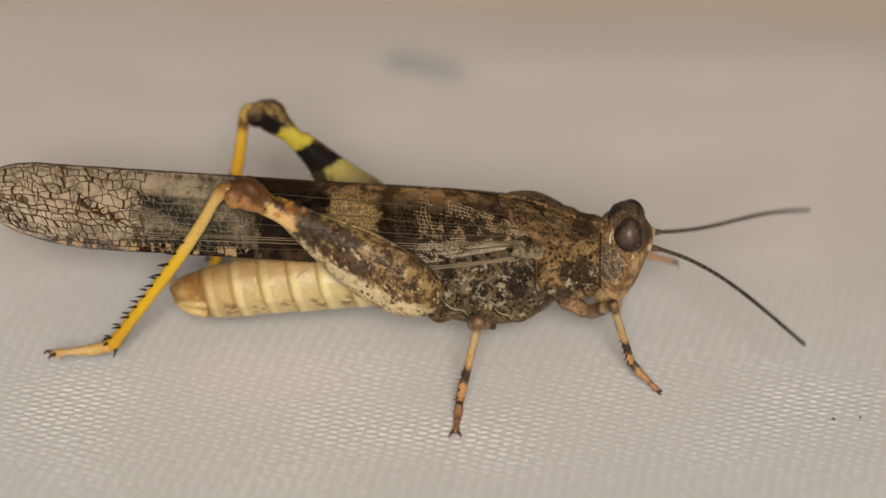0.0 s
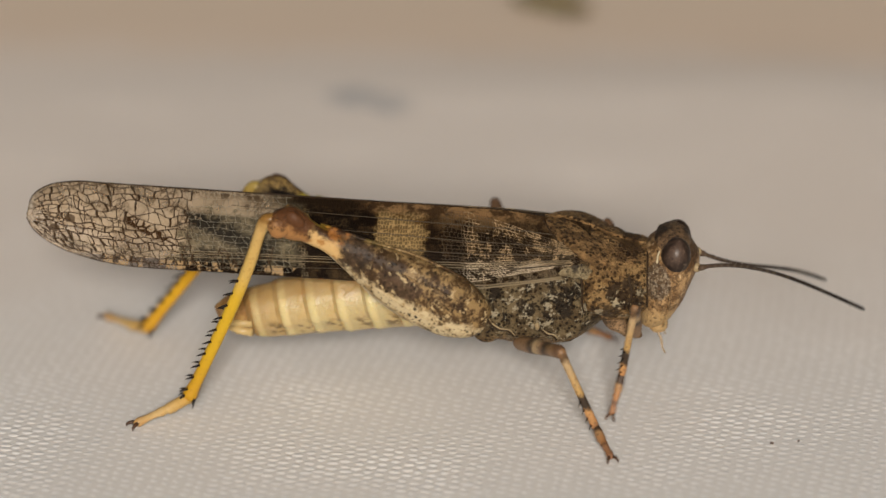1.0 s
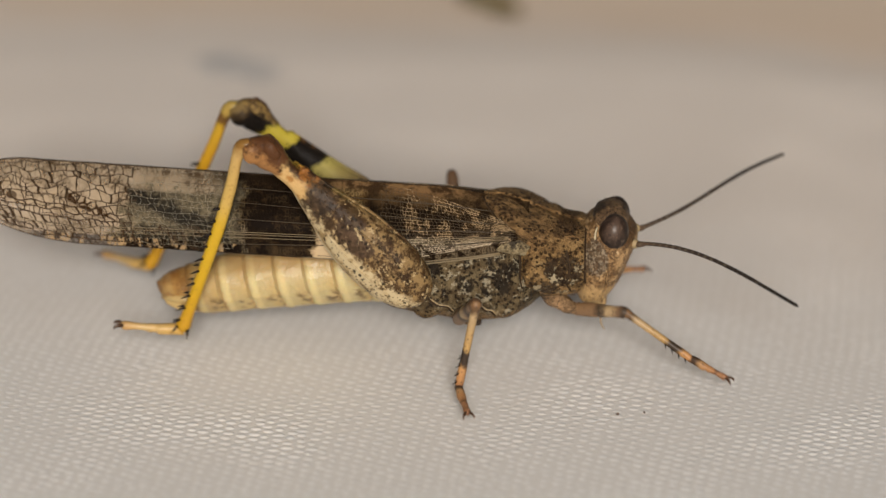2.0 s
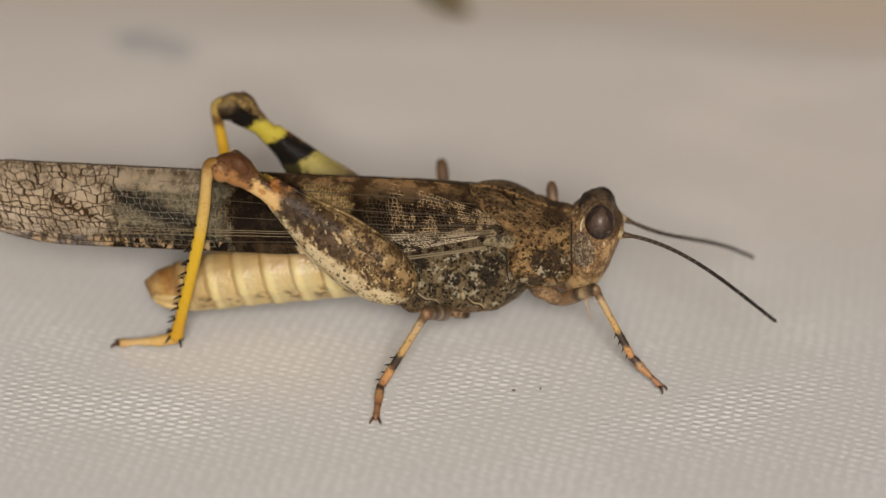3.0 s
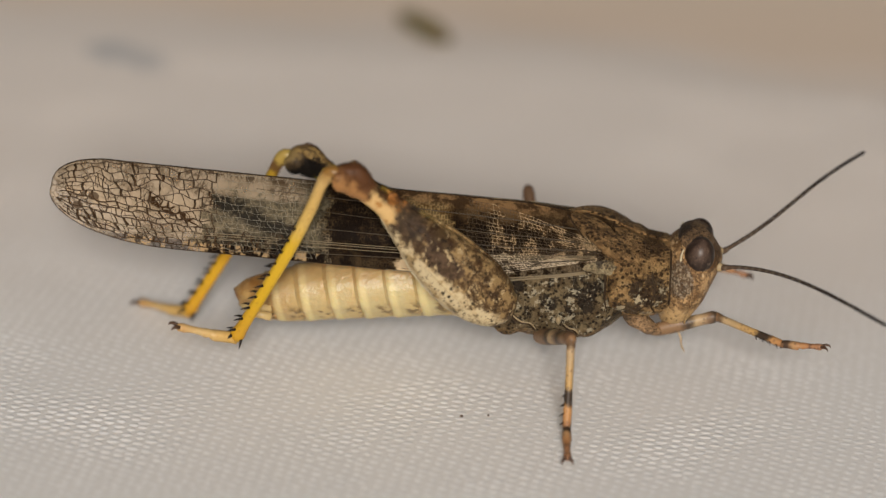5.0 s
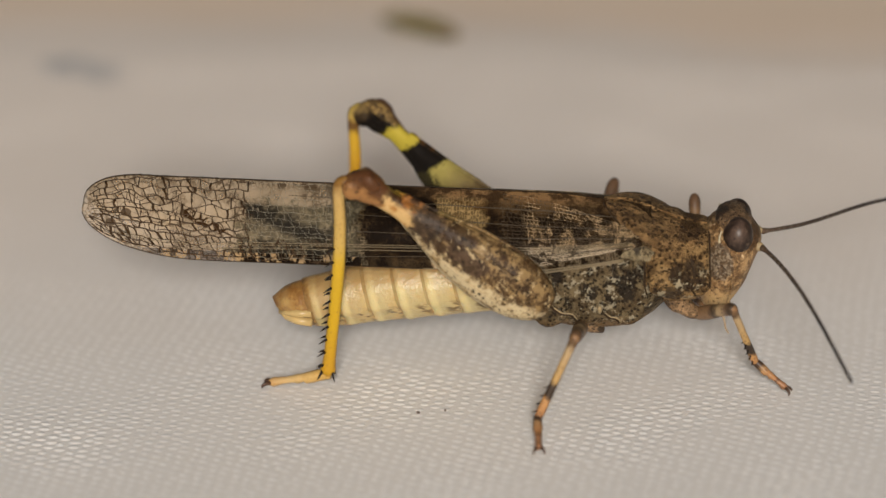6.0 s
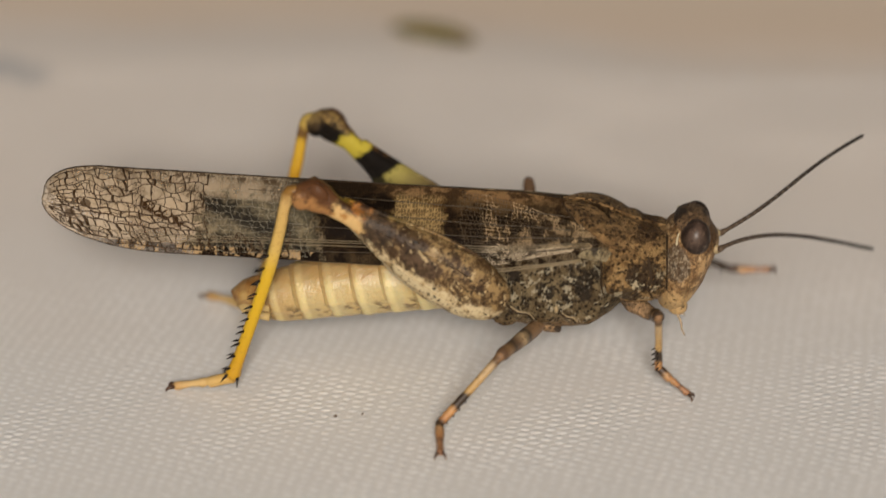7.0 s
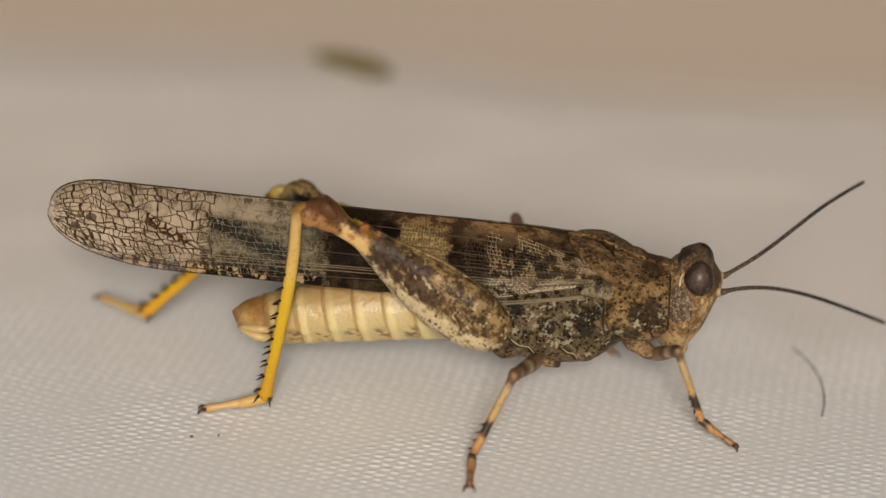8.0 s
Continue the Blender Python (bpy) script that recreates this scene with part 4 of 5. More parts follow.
def torso():
    b = bmesh.new()
    shell(b, [(-9.6, 6.0, 3.7, 0.9, 0), (-9.0, 6.8, 3.3, 1.8, 0), (-7.5, 7.4, 2.98, 2.25, 0), (-6.0, 7.55, 2.8, 2.4, 0), (-4.5, 7.55, 2.72, 2.4, 0), (-3.2, 7.35, 3.05, 2.2, 0), (-2.2, 6.8, 3.8, 1.6, 0)], 40, 30, 2.5, "x", 0.05)
    thorax = part("thorax", b, M_thorax, grasshopper, "grey and dark mottled thorax side plates")
    for side in (-1, 1):
        # raised plates of the flank with pale seams between them
        for cx, cz, sx, sz, lean in ((-3.7, 4.6, 0.85, 1.25, 12), (-5.4, 4.7, 0.95, 1.3, 18), (-7.1, 4.3, 0.85, 1.0, 22)):
            b = bmesh.new()
            ball(b, (cx, side * 2.06, cz), (sx, 0.38, sz), 18, Matrix.Rotation(radians(lean), 4, "Y"))
            for v in b.verts:
                v.co += noise.noise_vector(v.co * 2.0) * 0.06
            part("flank_plate", b, M_thorax, thorax)
        for pts in (((-7.6, 4.85), (-7.2, 4.7), (-6.95, 4.35), (-6.6, 4.1), (-6.2, 4.05), (-5.95, 3.75)), ((-4.75, 4.1), (-4.5, 3.9), (-4.25, 3.85), (-4.05, 3.6))):
            for shift, r, skin_of, name in ((0.0, 0.034, M_seam, "seam"), (0.09, 0.05, M_darkvein, "suture")):
                b = bmesh.new()
                line = [Vector((r0[0] - shift, side * (2.39 - 0.3 * max(0.0, 3.9 - r0[1])), r0[1] - 0.3 * shift)) for r0 in curve_rows(pts, 16)]
                tube(b, line, [r * (0.6 + 0.6 * math.sin(math.pi * k / 15)) for k in range(16)], 6)
                part(name, b, skin_of, thorax)
        b = bmesh.new()
        ball(b, (-5.0, side * 2.36, 4.25), (0.11, 0.14, 0.19), 12)
        part("spiracle", b, M_seam, thorax)
        for cx, cz, long in ((-5.5, 3.15, 0.8), (-7.5, 3.6, 0.8), (-1.35, 3.85, 1.0)):
            b = bmesh.new()
            ball(b, (cx, side * 1.15, cz), (long, 0.45, 0.38), 18, Matrix.Rotation(radians(30), 4, "Y"))
            for v in b.verts:
                v.co += noise.noise_vector(v.co * 1.8) * 0.12
            part("coxa", b, M_coxa, thorax)


def pronotum():
    b = bmesh.new()
    shell(b, [(-2.95, 7.6, 5.2, 2.3, 0), (-2.8, 7.95, 4.5, 2.5, 0), (-2.2, 7.82, 4.15, 2.52, 0), (-1.5, 7.6, 4.0, 2.42, 0), (-0.9, 7.35, 4.1, 2.3, 0), (-0.4, 7.3, 4.3, 2.22, 0), (-0.2, 7.1, 4.7, 2.05, 0)], 44, 44, 2.5, "x", 0.085)
    shell(b, [(-4.75, 8.42, 8.22, 0.3, 0), (-4.4, 8.45, 7.98, 0.95, 0), (-3.8, 8.36, 7.55, 1.78, 0), (-3.1, 8.14, 7.05, 2.36, 0), (-2.6, 7.92, 6.8, 2.44, 0), (-2.1, 7.66, 6.7, 2.3, 0), (-1.6, 7.3, 6.5, 1.9, 0), (-1.3, 7.0, 6.4, 1.2, 0)], 26, 28, 2.2, "x", 0.05)
    ob = part("pronotum", b, M_pronotum, grasshopper, "rough brown saddle-shaped shield behind the head")
    b = bmesh.new()
    line = [Vector((r[0], 0, r[1])) for r in curve_rows([(-4.5, 8.5), (-3.6, 8.45), (-2.6, 8.05), (-1.6, 7.65), (-0.3, 7.28)], 16)]
    tube(b, line, 0.09, 6)
    part("keel", b, M_pronotum, ob)
    for s in (-1, 1):
        # pale hind margin and the dark cross grooves of the side
        b = bmesh.new()
        line = [Vector((r[0], s * r[1], r[2])) for r in curve_rows([(-4.72, 0.3, 8.42), (-4.15, 1.4, 8.05), (-3.4, 2.2, 7.45), (-2.98, 2.46, 6.6), (-2.95, 2.46, 5.6), (-2.85, 2.42, 5.0)], 26)]
        tube(b, [p + noise.noise_vector(p * 2.0) * 0.08 for p in line], [0.028 + 0.02 * noise.noise(p * 1.5) for p in line], 6)
        part("hind_margin", b, M_pronotum, ob)
        b = bmesh.new()
        tube(b, [p + Vector((-0.09, -s * 0.02, -0.03)) for p in line], 0.05, 6)
        part("groove", b, M_darkvein, ob)
        for pts in (((-1.75, 1.6, 7.3), (-1.8, 2.25, 6.6), (-1.6, 2.42, 5.9), (-1.75, 2.4, 5.3)), ((-0.95, 1.5, 7.1), (-1.0, 2.15, 6.5), (-0.85, 2.3, 5.9), (-1.0, 2.3, 5.2), (-0.8, 2.25, 4.8))):
            b = bmesh.new()
            line = [Vector((r[0], s * r[1], r[2])) for r in curve_rows(pts, 16)]
            tube(b, line, [0.03 + 0.03 * math.sin(math.pi * k / 15) for k in range(16)], 6)
            part("groove", b, M_darkvein, ob)
    for x, top, wid in ((-0.3, 7.28, 2.2),):
        b = bmesh.new()
        line = [Vector((x, wid * math.cos(a) * 1.01, 5.9 + (top - 5.9) * max(-0.72, math.sin(a)) * 1.0)) for a in np.linspace(-0.8, math.pi + 0.8, 30)]
        tube(b, line, 0.06, 6)
        part("rim", b, M_pronotum, ob)
        b = bmesh.new()
        tube(b, [p + Vector((0.1, 0, 0)) for p in line], 0.045, 6)
        part("groove", b, M_darkvein, ob)


def head():
    b = bmesh.new()
    shell(b, [(3.5, 0.30, -0.3, 0.65, 0), (3.75, 0.66, -0.55, 1.1, 0), (4.25, 1.05, -0.6, 1.5, 0), (5.0, 1.46, -0.6, 1.78, 0), (5.9, 1.84, -0.6, 1.88, 0), (6.7, 2.08, -0.58, 1.75, 0), (7.2, 1.88, -0.35, 1.48, 0), (7.6, 1.55, 0.0, 1.15, 0), (7.88, 1.15, 0.45, 0.6, 0)], 34, 30, 2.3, "z", 0.04)
    ob = part("head", b, M_head, grasshopper, "blunt mottled tan face")
    b = bmesh.new()
    ball(b, (0.88, 0, 7.5), (0.82, 1.5, 0.6), 24, Matrix.Rotation(radians(12), 4, "Y"))
    for v in b.verts:
        v.co += noise.noise_vector(v.co * 2.2) * 0.05
    part("crown", b, M_crown, ob, "dark brown crown between the eyes")
    for side in (-1, 1):
        b = bmesh.new()
        ball(b, (1.02, side * (1.16 if side < 0 else 1.15), 7.14 if side < 0 else 7.05), (0.68, 0.70, 0.89), 28, Matrix.Rotation(radians(8), 4, "Y"))
        part("eye", b, M_eye, ob, "glossy dark brown oval eye")
        b = bmesh.new()
        tube(b, [(1.02 + 0.80 * math.cos(a), side * (1.50 + 0.1 * math.sin(a)), 7.1 + 0.96 * math.sin(a)) for a in np.linspace(radians(150), radians(285), 14)], [0.03 + 0.045 * math.sin(math.pi * k / 13) for k in range(14)], 6)
        part("eye_rim", b, M_keel, ob, "pale rim behind the eye")
        # cheek ridge, jaw and feelers of the mouth
        b = bmesh.new()
        tube(b, [Vector((r[0], side * r[1], r[2])) for r in curve_rows([(0.75, 1.72, 6.3), (0.8, 1.88, 5.6), (0.7, 1.75, 4.7), (0.55, 1.4, 4.0)], 10)], 0.05, 6)
        part("cheek_ridge", b, M_head, ob)
        b = bmesh.new()
        ball(b, (0.3, side * 0.6, 3.7), (0.45, 0.45, 0.42), 14)
        part("jaw", b, M_head, ob)
        b = bmesh.new()
        tube(b, [Vector((r[0], side * r[1], r[2])) for r in curve_rows([(0.25, 0.8, 3.5), (0.45, 1.0, 3.1), (0.5, 1.05, 2.75), (0.65, 1.05, 2.45)], 9)], [0.07, 0.065, 0.055, 0.06, 0.05, 0.045, 0.045, 0.04, 0.02], 7)
        part("palp", b, M_palp, ob, "thin pale palp")
        b = bmesh.new()
        ball(b, (1.95, side * 0.9, 6.55), (0.24, 0.2, 0.22), 12)
        part("antenna_socket", b, M_seam, ob)


def abdomen():
    path = np.array(curve_rows([(-8.6, 6.2, 3.4, 1.45, 0), (-10.73, 6.2, 3.25, 1.5, 0), (-12.87, 6.0, 3.05, 1.5, 0), (-15.0, 5.6, 2.85, 1.4, 0), (-17.0, 5.0, 2.6, 1.2, 0), (-18.45, 4.5, 2.62, 0.88, 0), (-18.9, 4.15, 2.85, 0.62, 0), (-19.07, 3.7, 3.15, 0.2, 0)], 100))
    places = [-8.6 - 1.3 * k / 7 for k in range(57)]
    rows = [(x, *[float(np.interp(-x, -path[:, 0], path[:, c])) for c in range(1, 5)]) for x in places]
    cuts = range(0, 57, 7)
    for a, c in zip(cuts, cuts[1:]):
        b = bmesh.new()
        seg = []
        for i in range(a, c + 1):
            s, hi, lo, hw, sh = rows[i]
            f = (i - a) / (c - a)
            g = 0.978 + 0.05 * f ** 1.6 - (0.04 if i == c else 0.0)
            mid = (hi + lo) / 2
            seg.append((s - (0.16 if i == c else 0), mid + (hi - mid) * g, mid + (lo - mid) * g, hw * g, sh))
        rings = []
        for q, (s, hi, lo, hw, sh) in enumerate(seg):
            ring = []
            for k in range(40):
                t = 2 * math.pi * k / 40
                # the soft fold between back and belly plates runs along each side
                low_side = (math.sin(t) + 0.55) / 0.13
                fold = 1.0 - 0.07 * math.exp(-low_side * low_side) * (0.4 + 0.6 * q / (len(seg) - 1))
                p = Vector((s - 0.32 * math.sin(t), hw * math.cos(t) * fold, (hi + lo) / 2 + (hi - lo) / 2 * math.sin(t) * fold))
                ring.append(p + noise.noise_vector(p * 2.2) * 0.04)
            rings.append(ring)
        skin(b, rings)
        part("abdomen_segment", b, M_abdomen, grasshopper, "pale cream abdomen ring" if a < 42 else "amber-brown abdomen tip")
    for side in (-1, 1):
        b = bmesh.new()
        tube(b, [(-17.9, side * 0.68, 4.15), (-18.3, side * 0.74, 4.0), (-18.65, side * 0.68, 3.8)], [0.12, 0.09, 0.03], 7)
        part("cercus", b, M_abdomen, grasshopper)
        for z0, drop in ((3.55, -0.1), (3.1, 0.15)):
            b = bmesh.new()
            tube(b, [(-17.7, side * 0.95, z0), (-18.35, side * 0.86, z0 + drop * 0.4), (-18.85, side * 0.62, z0 + drop), (-19.2, side * 0.35, z0 + drop * 2.2)], [0.20, 0.19, 0.14, 0.05], 8)
            part("ovipositor_valve", b, M_palevalve, grasshopper, "curved pale egg-laying valve")
    b = bmesh.new()
    shell(b, [(-18.7, 4.0, 3.8, 0.25, 0), (-18.4, 4.25, 3.8, 0.5, 0), (-17.8, 4.65, 4.0, 0.72, 0), (-17.2, 4.75, 4.2, 0.8, 0)], 12, 14, 2.0, "x", 0.03)
    part("tail_plate", b, M_tail, grasshopper, "reddish brown tail plate")


def hind_leg(side):
    """Femur, tibia and tarsus along their own +x; y points to the body."""
    shin = 9.7 if side < 0 else 9.2
    length = 10.2 if side < 0 else 10.8
    b = bmesh.new()
    rows = [(0.0, 0.5, -0.5, 0.35, 0), (0.05, 1.0, -1.02, 0.66, 0), (0.16, 1.4, -1.46, 0.9, 0), (0.3, 1.46, -1.48, 0.9, 0), (0.45, 1.3, -1.2, 0.78, 0), (0.6, 1.05, -0.74, 0.58, 0), (0.72, 0.82, -0.30, 0.44, 0), (0.80, 0.72, -0.17, 0.37, 0),
            (0.86, 0.82, -0.24, 0.42, 0), (0.92, 1.02, -0.42, 0.5, 0), (0.97, 0.98, -0.46, 0.5, 0), (1.01, 0.62, -0.34, 0.4, 0), (1.03, 0.28, -0.1, 0.2, 0)]
    shell(b, [(s * length, hi, lo, hw, 0) for s, hi, lo, hw, _ in rows], 60, 30, 2.1, "x", 0.045)
    thigh_skin = M_femur if side < 0 else M_femur_far
    femur = part("hind_femur", b, thigh_skin, grasshopper, "thick mottled jumping thigh" if side < 0 else "jumping thigh banded black and yellow inside")
    for pts, r in (([(0.5, 0, 0.85), (2.0, 0, 1.42), (4.3, 0, 1.42), (6.0, 0, 1.12), (8.4, 0, 0.82)], 0.075), ([(0.4, 0, -0.85), (2.0, 0, -1.43), (4.3, 0, -1.26), (6.0, 0, -0.7), (7.4, 0, -0.22)], 0.10),
                   ([(0.6, 0.62, 0.4), (2.5, 0.86, 0.75), (5.0, 0.66, 0.55), (7.0, 0.44, 0.35)], 0.04), ([(0.6, 0.62, -0.4), (2.5, 0.86, -0.75), (5.0, 0.66, -0.5), (6.8, 0.44, -0.02)], 0.04)):
        b = bmesh.new()
        tube(b, [Vector(p) for p in curve_rows(pts, 14)], r, 6)
        part("femur_keel", b, M_keel if pts[1][2] < -1 and side < 0 else thigh_skin, femur)
    b = bmesh.new()
    tube(b, [(0.95 - 0.75 * math.cos(a), side * (0.42 + 0.25 * math.cos(a)), 1.05 * math.sin(a)) for a in np.linspace(-1.25, 1.1, 16)], [0.03 + 0.06 * math.sin(math.pi * k / 15) for k in range(16)], 6)
    part("hip_rim", b, M_seam, femur, "cream rim at the root of the thigh")
    for face in (-1, 1):
        # rounded lobes on both faces of the knee, and the flange that ends the upper keel
        b = bmesh.new()
        ball(b, (length * 0.98, face * 0.36, -0.02), (0.5, 0.24, 0.46), 16)
        ball(b, (length * 0.935, face * 0.30, 0.62), (0.58, 0.24, 0.34), 16, Matrix.Rotation(radians(-14), 4, "Y"))
        for v in b.verts:
            v.co += noise.noise_vector(v.co * 2.5) * 0.05
        part("knee_lobe", b, thigh_skin, femur)
    b = bmesh.new()
    up = 0.0 if side < 0 else -0.14
    shell(b, [(length * 0.66, 0.98 + up, 0.7, 0.08, 0), (length * 0.72, 1.0 + up, 0.6, 0.16, 0), (length * 0.77, 1.02 + up, 0.55, 0.22, 0), (length * 0.785, 0.9 + up, 0.6, 0.12, 0)], 14, 12, 2.0, "x", 0.03)
    part("knee_flange", b, thigh_skin, femur)
    b = bmesh.new()
    shell(b, [(-0.34, 0.30, -0.14, 0.18, 0), (-0.12, 0.62, -0.20, 0.30, 0), (0.25, 0.72, 0.04, 0.29, 0), (0.8, 0.66, 0.14, 0.25, 0), (2.2, 0.48, -0.06, 0.24, 0), (4.5, 0.34, -0.22, 0.24, 0), (shin - 1.1, 0.27, -0.27, 0.26, 0), (shin - 0.3, 0.36, -0.34, 0.34, 0), (shin, 0.25, -0.25, 0.22, 0)], 30, 12, 2.0)
    tibia = part("hind_tibia", b, M_hind_tibia if side < 0 else M_far_tibia, grasshopper, "bright yellow to orange shin with black spines")
    for row, count in ((1, 10), (-1, 9)):
        for k in range(count):
            x = 3.3 + (shin - 3.8) * k / (count - 1) + (0.15 if row < 0 else 0)
            b = bmesh.new()
            lift = 0.13 * max(0.0, 1 - (x - 3.3) / 3.5)
            tube(b, [(x - 0.05, row * 0.13, 0.2 + lift), (x + 0.06, row * 0.2, 0.38 + lift), (x + 0.2, row * 0.24, 0.54 + lift)], [0.07, 0.05, 0.008], 6)
            part("spine", b, M_spine, tibia)
    for row, z in ((1, 0.3), (-1, 0.3), (1, -0.25), (-1, -0.25)):
        b = bmesh.new()
        tube(b, [(shin - 0.25, row * 0.22, z * 0.8), (shin - 0.02, row * 0.28, z * 1.15), (shin + 0.2, row * 0.3, z * 1.4)], [0.08, 0.05, 0.01], 6)
        part("spur", b, M_spine, tibia)
    tarsus = foot("hind_tarsus", 2.75 if side < 0 else 3.2, 0.235, M_hind_tarsus, "amber foot with curved claws")
    return femur, tibia, tarsus


def foot(name, length, r, material, label):
    b = bmesh.new()
    shell(b, [(-0.1, r, -r, r * 0.9, 0), (length * 0.1, r * 1.2, -r, r, 0), (length * 0.34, r * 0.95, -r * 1.25, r * 1.1, 0), (length * 0.42, r * 0.8, -r * 0.8, r * 0.85, 0), (length * 0.5, r * 0.85, -r, r * 0.9, 0), (length * 0.58, r * 0.72, -r * 0.7, r * 0.8, 0),
              (length * 0.75, r * 0.7, -r * 0.65, r * 0.75, 0), (length * 0.92, r * 0.85, -r * 0.9, r * 0.85, 0), (length, r * 0.35, -r * 0.4, r * 0.4, 0)], 30, 12, 2.0)
    ob = part(name, b, material, grasshopper, label)
    for s in (-1, 1):
        b = bmesh.new()
        tube(b, [(length * 0.95, s * r * 0.4, 0.02), (length + 0.1, s * r * 0.95, 0.05), (length + 0.22, s * r * 1.25, 0.0), (length + 0.26, s * r * 1.3, -0.12)], [r * 0.42, r * 0.36, r * 0.24, 0.01], 6)
        part("claw", b, M_claw, ob)
    return ob


def small_leg(kind, thigh, shin, toe, r):
    b = bmesh.new()
    shell(b, [(-0.3, r * 0.8, -r * 0.8, r * 0.7, 0), (0.1, r * 1.35, -r * 1.3, r * 1.2, 0), (thigh * 0.35, r * 1.55, -r * 1.5, r * 1.35, 0), (thigh * 0.75, r * 1.25, -r * 1.2, r * 1.1, 0), (thigh * 0.95, r * 1.35, -r * 1.25, r * 1.2, 0), (thigh + 0.12, r * 0.8, -r * 0.7, r * 0.8, 0)], 26, 14, 2.0, "x", 0.015)
    femur = part(kind + "_femur", b, M_small_femur, grasshopper, "brown and cream banded thigh")
    b = bmesh.new()
    shell(b, [(-0.15, r * 0.7, -r * 0.7, r * 0.7, 0), (0.05, r, -r, r * 0.95, 0), (0.4, r * 0.82, -r * 0.8, r * 0.8, 0), (shin * 0.5, r * 0.72, -r * 0.72, r * 0.72, 0), (shin * 0.9, r * 0.8, -r * 0.8, r * 0.8, 0), (shin + 0.08, r * 0.6, -r * 0.6, r * 0.6, 0)], 24, 12, 2.0)
    tibia = part(kind + "_tibia", b, M_small_tibia, grasshopper, "slender shin with cream, black and orange bands")
    for k in range(4):
        for s in (-1, 1):
            x = shin * (0.62 + 0.1 * k)
            b = bmesh.new()
            tube(b, [(x, s * r * 0.5, -r * 0.4), (x + 0.08, s * r * 0.8, -r * 0.8), (x + 0.16, s * r * 1.0, -r * 1.15)], [0.045, 0.03, 0.006], 5)
            part("spine", b, M_spine, tibia)
    tarsus = foot(kind + "_tarsus", toe, r * 0.78, M_small_tarsus, "orange and dark banded foot")
    return femur, tibia, tarsus


def antenna(side):
    b = bmesh.new()
    pts, rad = [], []
    n = 64
    for k in range(n + 1):
        s = k / n
        pts.append((8.6 * s, 0.0, 0.75 * math.sin(math.pi * s ** 0.85) * (1 - 0.25 * s) if side < 0 else -0.13 * math.sin(2 * math.pi * s)))
        rad.append((0.135 if s < 0.04 else 0.094 - 0.016 * s) * (1.0 + (0.10 if k % 2 else -0.06)))
    rad[-1] = 0.03
    tube(b, pts, rad, 8)
    return part("antenna", b, M_antenna, grasshopper, "dark ringed thread-like antenna")


torso()
abdomen()
hind_wing(-1), hind_wing(1)
fore_wing(-1), fore_wing(1)
pronotum()
head()
LEG = {
    "near_hind": hind_leg(-1), "far_hind": hind_leg(1),
    "near_mid": small_leg("middle", 3.9, 3.97, 2.1, 0.24), "far_mid": small_leg("middle", 5.2, 6.3, 2.1, 0.24),
    "near_front": small_leg("front", 2.75, 3.56, 1.8, 0.22), "far_front": small_leg("front", 4.2, 6.3, 1.8, 0.22),
}
ANTENNA = {"near": antenna(-1), "far": antenna(1)}


# ---- small things on the cloth ----
M_bug = mottled("leafhopper_cuticle", (0.26, 0.19, 0.06), (0.13, 0.095, 0.035), (0.03, 0.022, 0.012), 1.2, 4.0, 0.6)
M_bugwing = plain("leafhopper_wing", (0.15, 0.125, 0.045), 0.4, 0.5, 1.5)


def leafhopper():
    ob = tagged(new("leafhopper"), "small brownish green leafhopper on the cloth, out of focus", "insect")
    b = bmesh.new()
    shell(b, [(-1.9, 0.5, 0.3, 0.1, 0), (-1.2, 0.85, 0.25, 0.4, 0), (0.0, 1.1, 0.25, 0.55, 0), (1.1, 1.1, 0.3, 0.6, 0), (1.5, 1.0, 0.35, 0.5, 0)], 20, 16)
    part("body", b, M_bug, ob)
    b = bmesh.new()
    shell(b, [(1.35, 1.0, 0.35, 0.58, 0), (1.7, 0.95, 0.35, 0.55, 0), (2.05, 0.75, 0.45, 0.25, 0), (2.1, 0.65, 0.55, 0.05, 0)], 10, 16)
    bug_head = part("head", b, M_bug, ob)
    for s in (-1, 1):
        b = bmesh.new()
        ball(b, (1.6, s * 0.5, 0.78), (0.16, 0.14, 0.16), 10)
        part("eye", b, M_eye, bug_head)
        b = bmesh.new()
        shell(b, [(-2.3, 0.62, 0.4, 0.05, s * 0.12), (-1.5, 1.0, 0.35, 0.16, s * 0.34), (0.0, 1.22, 0.35, 0.2, s * 0.46), (1.2, 1.16, 0.5, 0.16, s * 0.46), (1.35, 1.0, 0.7, 0.06, s * 0.4)], 18, 12)
        part("wing", b, M_bugwing, ob)
        for x, reach in ((0.9, 0.5), (0.3, 0.1), (-0.3, -0.8)):
            b = bmesh.new()
            tube(b, [(x, s * 0.35, 0.4), (x + reach * 0.4, s * 0.8, 0.55), (x + reach, s * 1.1, 0.03)], [0.08, 0.07, 0.04], 6)
            part("leg", b, M_bug, ob)
    return ob


LEAFHOPPER = leafhopper()
for piece in LEAFHOPPER.children_recursive:
    piece.data.transform(Matrix.Diagonal((1.2, 0.8, 0.85, 1)))


def fibre():
    b = bmesh.new()
    tube(b, [Vector((r[0], r[1], 0.10)) for r in curve_rows([(31.75, 7.6), (32.65, 5.5), (33.05, 3.4), (33.1, 1.6), (32.95, 0.2)], 20)], 0.026, 6)
    tagged(part("hair_fibre", b, plain("fibre", (0.16, 0.13, 0.11), 0.5)), "thin curved dark hair lying on the cloth", "hair")


